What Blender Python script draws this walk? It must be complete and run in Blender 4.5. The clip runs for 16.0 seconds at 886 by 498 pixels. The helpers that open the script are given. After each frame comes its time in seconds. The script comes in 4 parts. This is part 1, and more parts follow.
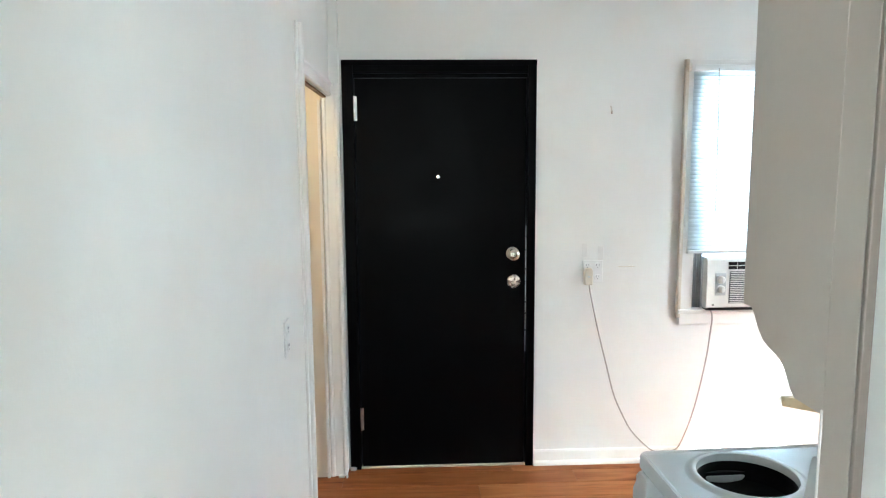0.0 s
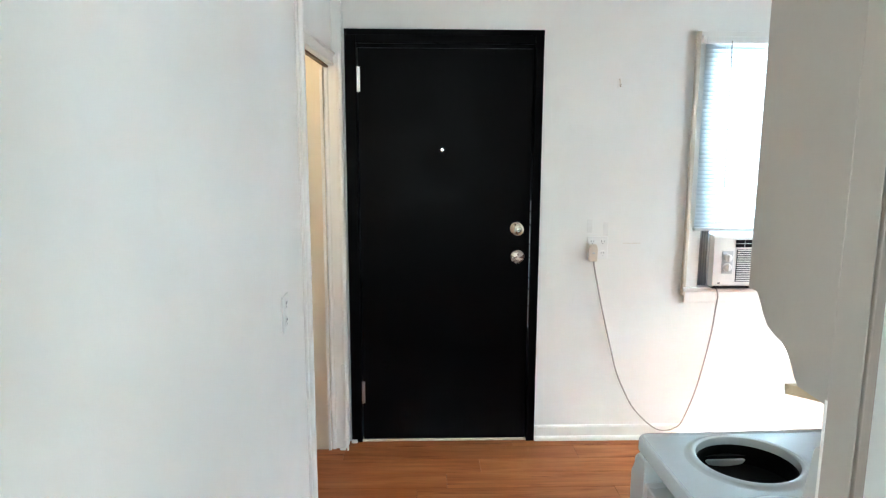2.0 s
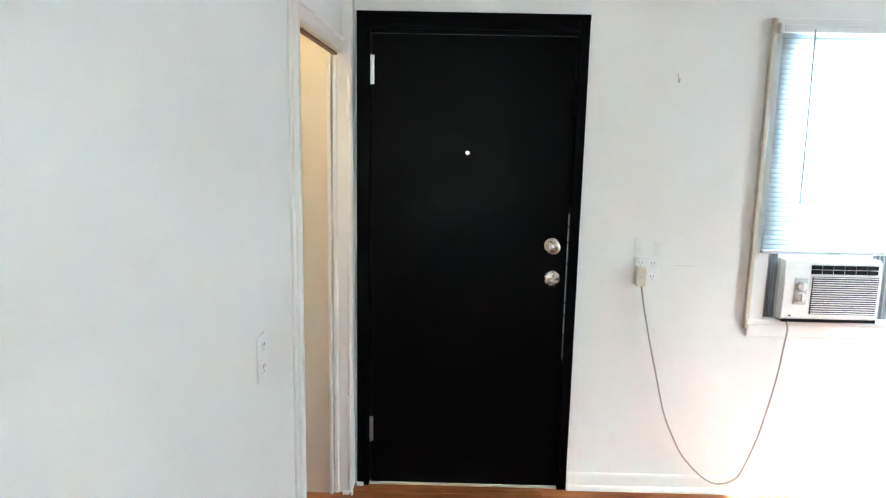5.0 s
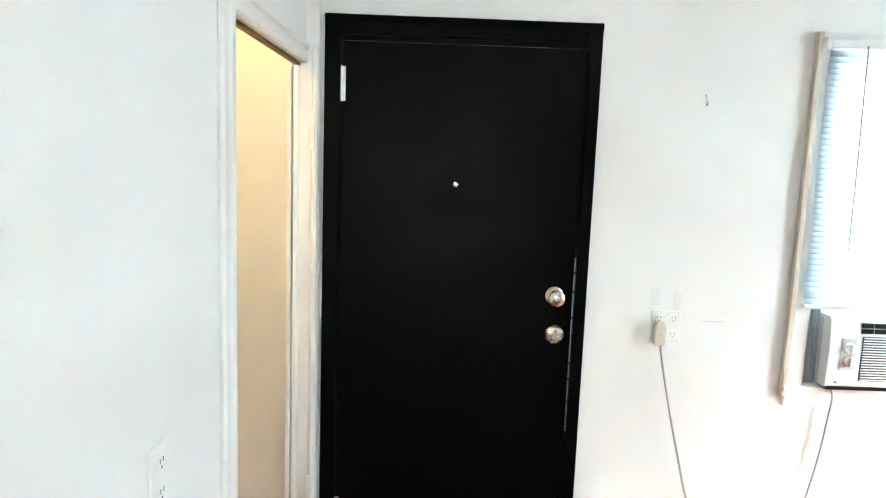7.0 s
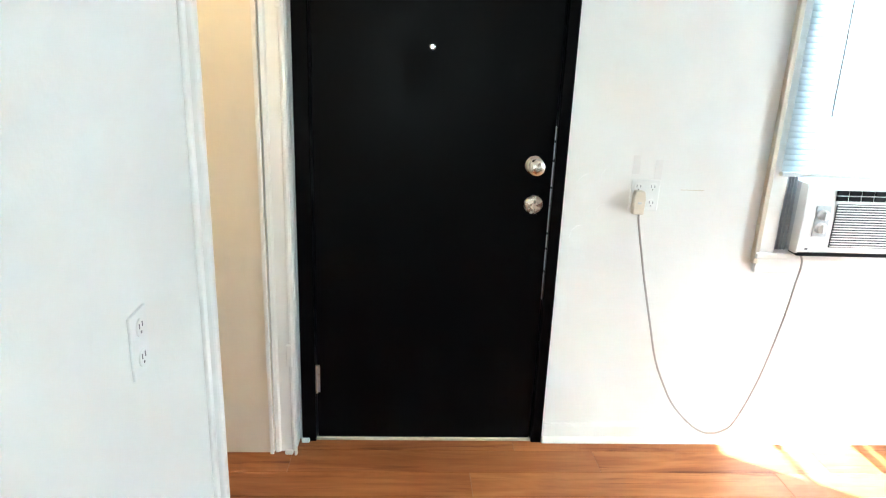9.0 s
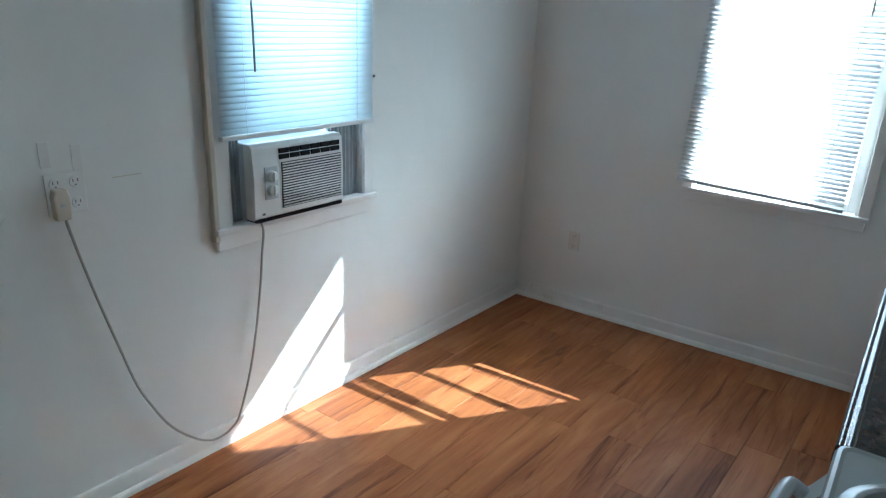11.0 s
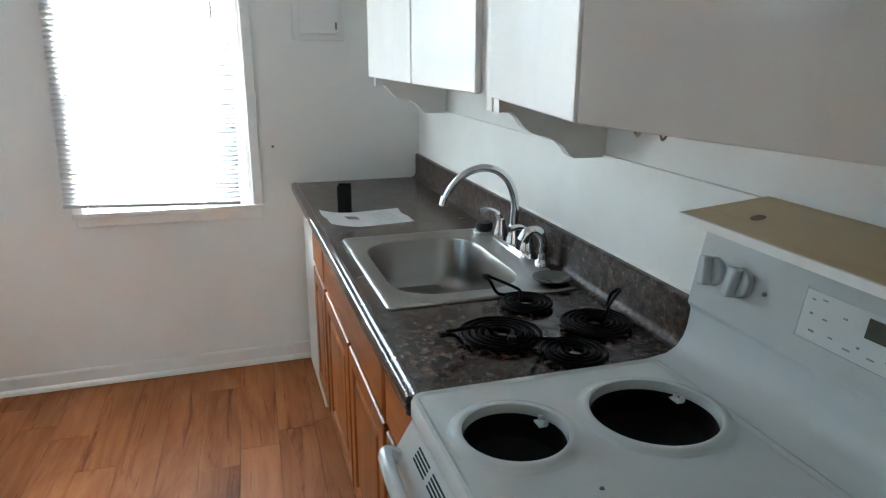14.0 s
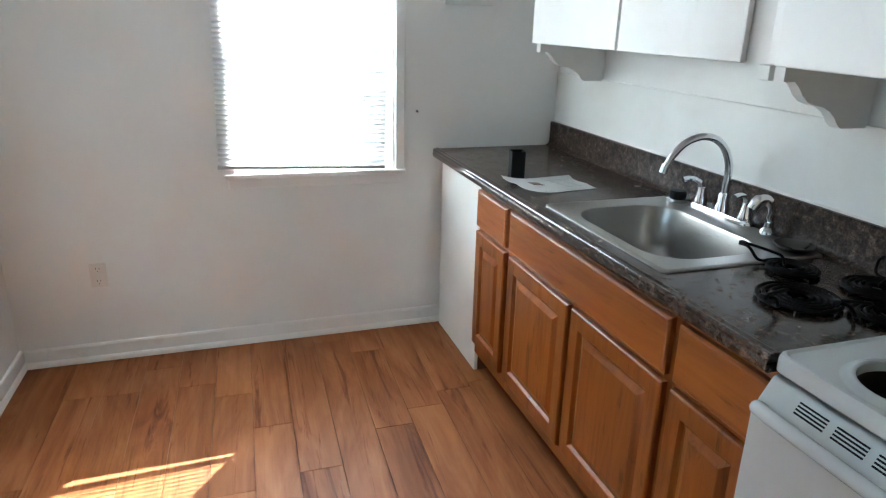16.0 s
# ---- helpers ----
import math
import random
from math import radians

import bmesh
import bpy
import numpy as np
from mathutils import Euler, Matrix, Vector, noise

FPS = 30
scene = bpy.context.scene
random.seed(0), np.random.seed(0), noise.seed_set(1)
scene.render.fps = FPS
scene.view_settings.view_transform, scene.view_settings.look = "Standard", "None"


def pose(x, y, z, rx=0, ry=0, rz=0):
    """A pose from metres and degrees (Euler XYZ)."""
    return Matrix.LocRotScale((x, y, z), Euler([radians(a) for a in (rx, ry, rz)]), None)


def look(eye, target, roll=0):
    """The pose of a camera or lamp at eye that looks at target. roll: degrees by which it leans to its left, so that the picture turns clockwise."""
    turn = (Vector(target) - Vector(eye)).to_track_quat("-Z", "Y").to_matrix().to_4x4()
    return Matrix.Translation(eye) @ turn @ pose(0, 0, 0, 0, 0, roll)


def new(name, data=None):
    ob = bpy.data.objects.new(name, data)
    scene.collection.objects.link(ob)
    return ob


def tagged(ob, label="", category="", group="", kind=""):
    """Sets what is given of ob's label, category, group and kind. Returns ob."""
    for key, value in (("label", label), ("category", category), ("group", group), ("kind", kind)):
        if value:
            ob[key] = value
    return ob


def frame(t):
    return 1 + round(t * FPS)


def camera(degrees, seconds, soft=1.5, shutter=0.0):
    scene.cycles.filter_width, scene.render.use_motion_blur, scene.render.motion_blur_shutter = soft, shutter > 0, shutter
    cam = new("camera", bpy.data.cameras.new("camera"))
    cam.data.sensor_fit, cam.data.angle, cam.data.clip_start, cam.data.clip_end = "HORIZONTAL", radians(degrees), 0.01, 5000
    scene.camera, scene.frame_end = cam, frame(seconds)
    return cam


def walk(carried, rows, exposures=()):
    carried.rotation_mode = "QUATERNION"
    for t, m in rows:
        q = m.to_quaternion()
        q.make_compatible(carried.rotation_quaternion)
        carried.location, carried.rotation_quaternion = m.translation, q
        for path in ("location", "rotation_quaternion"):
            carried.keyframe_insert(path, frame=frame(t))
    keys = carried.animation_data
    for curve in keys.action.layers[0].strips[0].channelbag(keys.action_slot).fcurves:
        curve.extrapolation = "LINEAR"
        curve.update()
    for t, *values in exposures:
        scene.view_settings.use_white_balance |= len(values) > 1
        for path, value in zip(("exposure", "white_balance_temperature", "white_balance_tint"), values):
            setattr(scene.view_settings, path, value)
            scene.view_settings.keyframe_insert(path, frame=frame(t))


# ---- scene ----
cam = camera(66.5, 16.0, soft=1.2)
# The walk: seconds, eye, a point looked at, lean.
PATH = [
    (0, (0.300, -0.060, 1.621), (0.380, 1.928, 1.367), -0.4),
    (0.5, (0.312, -0.048, 1.629), (0.358, 1.943, 1.390), -0.1),
    (1, (0.314, -0.038, 1.629), (0.350, 1.949, 1.331), -0.3),
    (1.5, (0.320, -0.026, 1.634), (0.368, 1.946, 1.307), -0.2),
    (2, (0.321, -0.022, 1.627), (0.380, 1.956, 1.291), 0.2),
    (2.5, (0.323, -0.018, 1.618), (0.402, 1.954, 1.273), 1.4),
    (3, (0.325, -0.018, 1.619), (0.422, 1.951, 1.282), 1.6),
    (3.5, (0.333, -0.010, 1.635), (0.400, 1.957, 1.284), 0.6),
    (4, (0.386, 0.046, 1.620), (0.311, 2.003, 1.214), 2.1),
    (4.5, (0.352, 0.198, 1.616), (0.341, 2.151, 1.186), 1.8),
    (4.7, (0.348, 0.300, 1.622), (0.327, 2.265, 1.251), 1.2),
    (7, (0.358, 0.939, 1.642), (0.376, 2.921, 1.376), 2.1),
    (7.5, (0.366, 0.928, 1.660), (0.393, 2.909, 1.383), 2.4),
    (8, (0.375, 0.920, 1.664), (0.409, 2.896, 1.354), 2.2),
    (8.2, (0.375, 0.925, 1.652), (0.408, 2.890, 1.283), 2.3),
    (10.3, (0.252, 1.291, 1.552), (1.110, 2.924, 0.779), 2.4),
    (10.5, (0.311, 1.365, 1.558), (1.371, 2.896, 0.827), 2.1),
    (11, (0.419, 1.440, 1.566), (1.917, 2.592, 0.912), 2.4),
    (11.5, (0.401, 1.485, 1.531), (2.226, 2.054, 0.946), 1.4),
    (12, (0.348, 1.574, 1.522), (2.259, 1.632, 0.935), 0.4),
    (12.5, (0.326, 1.607, 1.516), (2.226, 1.366, 0.942), 0.6),
    (13, (0.331, 1.635, 1.496), (2.191, 1.259, 0.867), 1.4),
    (13.5, (0.423, 1.676, 1.500), (2.284, 1.326, 0.858), -0.3),
    (14, (0.544, 1.726, 1.504), (2.392, 1.208, 0.940), 0.2),
    (14.5, (0.548, 1.844, 1.505), (2.340, 1.204, 0.890), 2.4),
    (15, (0.507, 2.083, 1.496), (2.314, 1.525, 0.844), 0.5),
    (15.5, (0.538, 2.232, 1.499), (2.319, 1.629, 0.818), 2.9),
    (16, (0.690, 2.396, 1.491), (2.504, 1.858, 0.842), 1.5),
]
EXPOSURES = [(0, 4.32, 5680, 2), (4.7, 4.32, 5680, 2), (6.8, 4.8, 5640, 0), (8.2, 4.8, 5640, 0), (10.3, 4.32, 5320, -4), (10.7, 3.15, 5020, -4),
             (11.3, 2.5, 5200, -3), (12.0, 2.62, 7100, -1), (12.6, 3.24, 7600, -1), (13.2, 3.55, 6250, 0), (14.0, 3.56, 5720, 2), (16, 3.56, 5700, 3)]
walk(cam, [(t, look(eye, target, roll)) for t, eye, target, roll in PATH], EXPOSURES)

# ---- light ----
SUN_WAY = Vector((-0.632, 0.427, -0.6005))
world = bpy.data.worlds.new("world")
scene.world = world
world.use_nodes = True
wn = world.node_tree
sky = wn.nodes.new("ShaderNodeTexSky")
sky.sky_type = "NISHITA"
sky.sun_disc = False
sky.sun_elevation = radians(38.2)
sky.sun_rotation = radians(124)
wn.links.new(sky.outputs["Color"], wn.nodes["Background"].inputs["Color"])
wn.nodes["Background"].inputs["Strength"].default_value = 0.05
sun = new("sun", bpy.data.lights.new("sun", "SUN"))
sun.data.energy = 5.0
sun.data.angle = radians(0.42)
sun.data.color = (1.0, 0.97, 0.93)
sun.matrix_world = look((6, -2, 5), Vector((6, -2, 5)) + SUN_WAY)


def area(name, eye, target, w, h, power, color):
    lamp = new(name, bpy.data.lights.new(name, "AREA"))
    lamp.data.shape, lamp.data.size, lamp.data.size_y = "RECTANGLE", w, h
    lamp.data.energy, lamp.data.color = power, color
    lamp.matrix_world = look(eye, target)
    return lamp


area("sky_light_north", (2.07, 3.438, 1.60), (2.07, 2.0, 1.45), 0.61, 0.86, 2.2, (0.80, 0.92, 1.0))
area("sky_light_east", (3.702, 2.097, 1.46), (2.0, 2.097, 1.2), 0.67, 1.2, 1.85, (0.93, 0.97, 1.0))
area("sky_light_hall", (0.42, -1.58, 1.45), (0.42, 1.0, 1.3), 0.74, 1.2, 0.37, (0.84, 0.95, 1.0))
bulb_light = new("bulb_light", bpy.data.lights.new("bulb_light", "POINT"))
bulb_light.data.energy, bulb_light.data.color, bulb_light.data.shadow_soft_size = 0.20, (1.0, 0.70, 0.38), 0.04
bulb_light.location = (-0.62, 2.62, 2.12)

# ---- materials ----


def ramp(nt, fac, stops):
    node = nt.nodes.new("ShaderNodeValToRGB")
    while len(node.color_ramp.elements) < len(stops):
        node.color_ramp.elements.new(0.5)
    for el, (at, c) in zip(node.color_ramp.elements, stops):
        el.position, el.color = at, (*c, 1)
    nt.links.new(fac, node.inputs["Fac"])
    return node.outputs["Color"]


def noise_tex(nt, coord, scale, detail=4, rough=0.55, dist=0.0):
    node = nt.nodes.new("ShaderNodeTexNoise")
    node.inputs["Scale"].default_value = scale
    node.inputs["Detail"].default_value = detail
    node.inputs["Roughness"].default_value = rough
    node.inputs["Distortion"].default_value = dist
    nt.links.new(coord, node.inputs["Vector"])
    return node.outputs["Fac"]


def stretch(nt, coord, scale, jitter=False):
    m = nt.nodes.new("ShaderNodeMapping")
    m.inputs["Scale"].default_value = scale
    nt.links.new(coord, m.inputs["Vector"])
    if jitter:
        info = nt.nodes.new("ShaderNodeObjectInfo")
        mul = nt.nodes.new("ShaderNodeMath")
        mul.operation = "MULTIPLY"
        mul.inputs[1].default_value = 37.0
        nt.links.new(info.outputs["Random"], mul.inputs[0])
        comb = nt.nodes.new("ShaderNodeCombineXYZ")
        for k in range(3):
            nt.links.new(mul.outputs[0], comb.inputs[k])
        nt.links.new(comb.outputs[0], m.inputs["Location"])
    return m.outputs["Vector"]


def mix_color(nt, fac, a, b, mode="MIX"):
    node = nt.nodes.new("ShaderNodeMix")
    node.data_type, node.blend_type = "RGBA", mode
    for socket, v in ((node.inputs["Factor"], fac), (node.inputs[6], a), (node.inputs[7], b)):
        if isinstance(v, (int, float)):
            socket.default_value = v
        elif isinstance(v, tuple):
            socket.default_value = (*v, 1)
        else:
            nt.links.new(v, socket)
    return node.outputs[2]


def base(name, rough=0.5, metal=0.0, spec=0.5):
    m = bpy.data.materials.new(name)
    m.use_nodes = True
    nt = m.node_tree
    b = nt.nodes["Principled BSDF"]
    b.inputs["Roughness"].default_value = rough
    b.inputs["Metallic"].default_value = metal
    b.inputs["Specular IOR Level"].default_value = spec
    tc = nt.nodes.new("ShaderNodeTexCoord")
    return m, nt, b, tc.outputs["Object"]


def bump(nt, b, height, strength, distance=0.002):
    node = nt.nodes.new("ShaderNodeBump")
    node.inputs["Strength"].default_value = strength
    node.inputs["Distance"].default_value = distance
    nt.links.new(height, node.inputs["Height"])
    nt.links.new(node.outputs["Normal"], b.inputs["Normal"])


def painted(name, color, dirt, rough=0.5, amount=0.5, big=1.6, fine=90, relief=0.25, coat=0.0, spec=0.5):
    """Paint with blotches, faint stains and roller texture."""
    m, nt, b, co = base(name, rough)
    blot = noise_tex(nt, co, big, 5, 0.6, 0.4)
    c1 = ramp(nt, blot, [(0.35, color), (0.75, tuple(x * (1 - amount) + y * amount for x, y in zip(color, dirt)))])
    spots = noise_tex(nt, stretch(nt, co, (1, 1, 0.45)), 9, 6, 0.7, 1.0)
    c2 = ramp(nt, spots, [(0.60, (1, 1, 1)), (0.80, dirt)])
    out = mix_color(nt, 0.35 * amount, c1, c2, "MULTIPLY")
    nt.links.new(out, b.inputs["Base Color"])
    r = ramp(nt, noise_tex(nt, co, 5, 3), [(0.3, (rough - 0.07,) * 3), (0.7, (rough + 0.09,) * 3)])
    nt.links.new(r, b.inputs["Roughness"])
    b.inputs["Coat Weight"].default_value = coat
    b.inputs["Specular IOR Level"].default_value = spec
    fine_h = noise_tex(nt, co, fine, 3, 0.6)
    coarse = noise_tex(nt, co, 7, 3, 0.5)
    add = nt.nodes.new("ShaderNodeMath")
    add.operation = "MULTIPLY_ADD"
    nt.links.new(coarse, add.inputs[0])
    add.inputs[1].default_value = 3.0
    nt.links.new(fine_h, add.inputs[2])
    bump(nt, b, add.outputs[0], relief, 0.0015)
    return m


def grained(name, light, mid, dark, along="x", rough=0.4, length=1.4, across=26, relief=0.12, coat=0.0, jitter=True):
    """Wood with long grain, darker streaks and per-piece tone."""
    m, nt, b, co = base(name, rough)
    k = {"x": (length, across, across), "y": (across, length, across), "z": (across, across, length)}[along]
    v = stretch(nt, co, k, jitter)
    n1 = noise_tex(nt, v, 1.0, 6, 0.62, 0.8)
    c = ramp(nt, n1, [(0.28, dark), (0.47, mid), (0.72, light)])
    k2 = tuple(x * (0.36 if x > 5 else 0.8) for x in k)
    n2 = noise_tex(nt, stretch(nt, co, k2, jitter), 1.0, 4, 0.7, 2.2)
    streak = ramp(nt, n2, [(0.30, tuple(0.45 * x + 0.12 for x in mid)), (0.42, (1, 1, 1))])
    c = mix_color(nt, 0.75, c, streak, "MULTIPLY")
    info = nt.nodes.new("ShaderNodeObjectInfo")
    tone = ramp(nt, info.outputs["Random"], [(0.0, (0.80, 0.78, 0.75)), (1.0, (1.12, 1.12, 1.12))])
    c = mix_color(nt, 1.0, c, tone, "MULTIPLY")
    nt.links.new(c, b.inputs["Base Color"])
    r = ramp(nt, n1, [(0.2, (rough + 0.1,) * 3), (0.8, (rough - 0.05,) * 3)])
    nt.links.new(r, b.inputs["Roughness"])
    b.inputs["Coat Weight"].default_value = coat
    b.inputs["Coat Roughness"].default_value = 0.2
    bump(nt, b, n1, relief, 0.001)
    return m


def metal(name, color, rough, streak=None, vary=0.86):
    m, nt, b, co = base(name, rough, 1.0)
    n = noise_tex(nt, stretch(nt, co, streak) if streak else co, 6 if streak else 30, 4, 0.6)
    nt.links.new(ramp(nt, n, [(0.3, tuple(x * vary for x in color)), (0.7, color)]), b.inputs["Base Color"])
    nt.links.new(ramp(nt, n, [(0.3, (rough * (1 - (1 - vary) * 1.8),) * 3), (0.7, (rough * (1 + (1 - vary) * 1.8),) * 3)]), b.inputs["Roughness"])
    return m


def plain(name, color, rough=0.5, spec=0.5, vary=0.08, scale=20, relief=0.05):
    m, nt, b, co = base(name, rough, 0.0, spec)
    n = noise_tex(nt, co, scale, 4)
    nt.links.new(ramp(nt, n, [(0.3, tuple(x * (1 - vary) for x in color)), (0.7, tuple(min(1, x * (1 + vary)) for x in color))]), b.inputs["Base Color"])
    bump(nt, b, n, relief, 0.001)
    return m


WALL = painted("wall_paint", (0.795, 0.795, 0.765), (0.66, 0.62, 0.56), 0.5, 0.30, 1.3, 110, 0.22)
WALL_S = painted("splash_paint", (0.80, 0.80, 0.77), (0.55, 0.50, 0.42), 0.38, 0.40, 1.8, 90, 0.22)
CEIL = painted("ceiling_paint", (0.80, 0.79, 0.77), (0.70, 0.68, 0.63), 0.7, 0.25)
TRIM = painted("trim_paint", (0.80, 0.79, 0.76), (0.58, 0.53, 0.46), 0.33, 0.22, 3.5, 60, 0.18)
CLOSET = painted("closet_paint", (0.78, 0.72, 0.62), (0.60, 0.50, 0.36), 0.5, 0.35)
BLACK = painted("black_door_paint", (0.0012, 0.0011, 0.0012), (0.003, 0.002, 0.002), 0.36, 0.3, 2.0, 35, 0.10, 0.0, 0.04)


def plank_wood():
    """Laminate: honey boards with long uneven dark streaks and soft figure."""
    m, nt, b, co = base("laminate_planks", 0.50, 0.0, 0.22)
    fine = noise_tex(nt, stretch(nt, co, (2.0, 42, 10), True), 1.0, 6, 0.65, 0.6)
    soft = noise_tex(nt, stretch(nt, co, (1.3, 7.0, 4), True), 1.0, 4, 0.6, 1.4)
    streak = noise_tex(nt, stretch(nt, co, (1.2, 17.0, 6), True), 1.0, 5, 0.66, 1.5)
    c = ramp(nt, soft, [(0.30, (0.24, 0.080, 0.025)), (0.50, (0.33, 0.118, 0.038)), (0.72, (0.42, 0.165, 0.058))])
    c = mix_color(nt, 0.5, c, ramp(nt, fine, [(0.30, (0.62, 0.56, 0.52)), (0.60, (1, 1, 1))]), "MULTIPLY")
    c = mix_color(nt, 1.0, c, ramp(nt, streak, [(0.29, (0.40, 0.29, 0.24)), (0.36, (0.68, 0.57, 0.51)), (0.43, (1, 1, 1))]), "MULTIPLY")
    info = nt.nodes.new("ShaderNodeObjectInfo")
    c = mix_color(nt, 1.0, c, ramp(nt, info.outputs["Random"], [(0.0, (0.86, 0.83, 0.80)), (1.0, (1.06, 1.06, 1.05))]), "MULTIPLY")
    nt.links.new(c, b.inputs["Base Color"])
    nt.links.new(ramp(nt, soft, [(0.3, (0.56,) * 3), (0.7, (0.44,) * 3)]), b.inputs["Roughness"])
    bump(nt, b, fine, 0.08, 0.001)
    return m


FLOORWOOD = plank_wood()
UNDERFLOOR = plain("underfloor", (0.05, 0.025, 0.012), 0.8)
CABWOOD = grained("maple_stained", (0.31, 0.093, 0.012), (0.25, 0.071, 0.009), (0.16, 0.040, 0.005), "z", 0.32, 2.2, 26, 0.06, 0.06)
CABWOOD_H = grained("maple_stained_across", (0.31, 0.093, 0.012), (0.25, 0.071, 0.009), (0.16, 0.040, 0.005), "x", 0.32, 2.2, 26, 0.06, 0.06)
CABDARK = plain("cabinet_toe_dark", (0.10, 0.05, 0.025), 0.6)
CABWHITE = painted("cabinet_white", (0.80, 0.79, 0.76), (0.60, 0.56, 0.48), 0.36, 0.35, 2.2, 60, 0.18)
# beige of the cabinet door; also darkens the shaded wall end
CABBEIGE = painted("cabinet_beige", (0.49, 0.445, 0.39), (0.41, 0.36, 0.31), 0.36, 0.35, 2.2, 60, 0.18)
# taupe stands in for shade on the step at the wall end
STEP_SHADE = painted("step_shade_taupe", (0.24, 0.20, 0.17), (0.20, 0.16, 0.13), 0.45, 0.3, 2.2, 60, 0.18)
BOARD = grained("shelf_board", (0.60, 0.48, 0.30), (0.55, 0.43, 0.26), (0.46, 0.34, 0.19), "x", 0.45, 1.2, 14, 0.06)
ENAMEL = plain("range_enamel", (0.53, 0.56, 0.56), 0.20, 0.5, 0.025, 6, 0.01)
ENAMEL_SIDE = painted("range_side", (0.60, 0.61, 0.60), (0.60, 0.58, 0.54), 0.30, 0.3, 3.0, 25, 0.05)
PLASTIC_W = plain("white_plastic", (0.76, 0.76, 0.74), 0.35, 0.5, 0.03)
PRINT = plain("grey_print", (0.20, 0.22, 0.25), 0.5, 0.4, 0.2)
PANEL_W = plain("control_membrane", (0.57, 0.60, 0.60), 0.28, 0.5, 0.02, 8, 0.01)
PLASTIC_G = plain("grey_plastic", (0.50, 0.52, 0.53), 0.4, 0.5, 0.04)
GRILLE_SHADE = plain("grille_shade_grey", (0.06, 0.065, 0.075), 0.6, 0.3, 0.1)
PANEL_G = plain("filler_grey", (0.32, 0.34, 0.36), 0.5, 0.5, 0.06)
JAMB_SHADE = plain("jamb_shade_brown", (0.20, 0.10, 0.045), 0.5, 0.4, 0.3, 30)
BEIGE_P = plain("beige_plastic", (0.62, 0.56, 0.46), 0.4, 0.5, 0.05)
PLATE_P = plain("ivory_plate", (0.72, 0.69, 0.63), 0.4, 0.5, 0.03)
CORD_M = plain("cord_grey", (0.36, 0.34, 0.31), 0.5, 0.4, 0.05)
BLACKPL = plain("black_plastic", (0.008, 0.008, 0.009), 0.45, 0.15, 0.2)
WELL = plain("burner_well_black", (0.004, 0.004, 0.004), 0.5, 0.12, 0.4, 40)
COIL_M = plain("coil_iron", (0.005, 0.004, 0.004), 0.45, 0.06, 0.4, 60, 0.2)
STEEL = metal("brushed_steel", (0.37, 0.36, 0.34), 0.31, (3, 90, 90), 0.93)
STEEL_DULL = metal("dull_drip_steel", (0.16, 0.155, 0.145), 0.30)
CHROME = metal("chrome", (0.80, 0.81, 0.83), 0.10)
BRASSY = metal("satin_nickel", (0.66, 0.60, 0.52), 0.28)
HINGE_M = metal("hinge_steel", (0.70, 0.70, 0.70), 0.35)
PAPER = plain("paper", (0.80, 0.80, 0.78), 0.7, 0.3, 0.02)
INK = plain("ink_grey", (0.16, 0.16, 0.17), 0.6, 0.3, 0.2)
PHOTO = plain("photo_brown", (0.16, 0.10, 0.07), 0.5, 0.3, 0.5, 60)
GROUND_M = painted("pale_ground", (0.42, 0.40, 0.36), (0.28, 0.28, 0.22), 0.9, 0.6, 0.4)
SCREEN = plain("display_dark_green", (0.004, 0.020, 0.006), 0.12, 0.5, 0.3)
TAPE = plain("old_tape", (0.74, 0.73, 0.70), 0.3, 0.5, 0.04)


def laminate(name, r0, r1, spec):
    m, nt, b, co = base(name, 0.33, 0.0, spec)
    n1 = noise_tex(nt, co, 52, 6, 0.80, 0.1)
    n2 = noise_tex(nt, co, 17, 4, 0.6, 0.3)
    c1 = ramp(nt, n1, [(0.34, (0.006, 0.004, 0.0035)), (0.46, (0.034, 0.023, 0.018)), (0.58, (0.090, 0.063, 0.050)), (0.69, (0.25, 0.195, 0.16))])
    c2 = ramp(nt, n2, [(0.35, (0.78, 0.75, 0.73)), (0.65, (1.0, 1.0, 1.0))])
    nt.links.new(mix_color(nt, 0.9, c1, c2, "MULTIPLY"), b.inputs["Base Color"])
    nt.links.new(ramp(nt, n2, [(0.3, (r0,) * 3), (0.7, (r1,) * 3)]), b.inputs["Roughness"])
    bump(nt, b, n1, 0.06, 0.0006)
    return m


COUNTER = laminate("counter_laminate", 0.18, 0.28, 0.42)
COUNTER_BACK = laminate("counter_laminate_upstand", 0.30, 0.40, 0.22)
COUNTER_EDGE = laminate("counter_laminate_edge", 0.08, 0.16, 0.9)


def slat_plastic(name, color, through_color, share):
    m = bpy.data.materials.new(name)
    m.use_nodes = True
    nt = m.node_tree
    b = nt.nodes["Principled BSDF"]
    b.inputs["Base Color"].default_value = (*color, 1)
    b.inputs["Roughness"].default_value = 0.4
    tr = nt.nodes.new("ShaderNodeBsdfTranslucent")
    tr.inputs["Color"].default_value = (*through_color, 1)
    mx = nt.nodes.new("ShaderNodeMixShader")
    mx.inputs["Fac"].default_value = share
    nt.links.new(b.outputs[0], mx.inputs[1])
    nt.links.new(tr.outputs[0], mx.inputs[2])
    nt.links.new(mx.outputs[0], nt.nodes["Material Output"].inputs["Surface"])
    return m


SLAT_N = slat_plastic("blind_vinyl_north", (0.80, 0.81, 0.82), (0.80, 0.87, 0.90), 0.60)
SLAT_E = slat_plastic("blind_vinyl_east", (0.82, 0.82, 0.81), (0.92, 0.92, 0.92), 0.50)


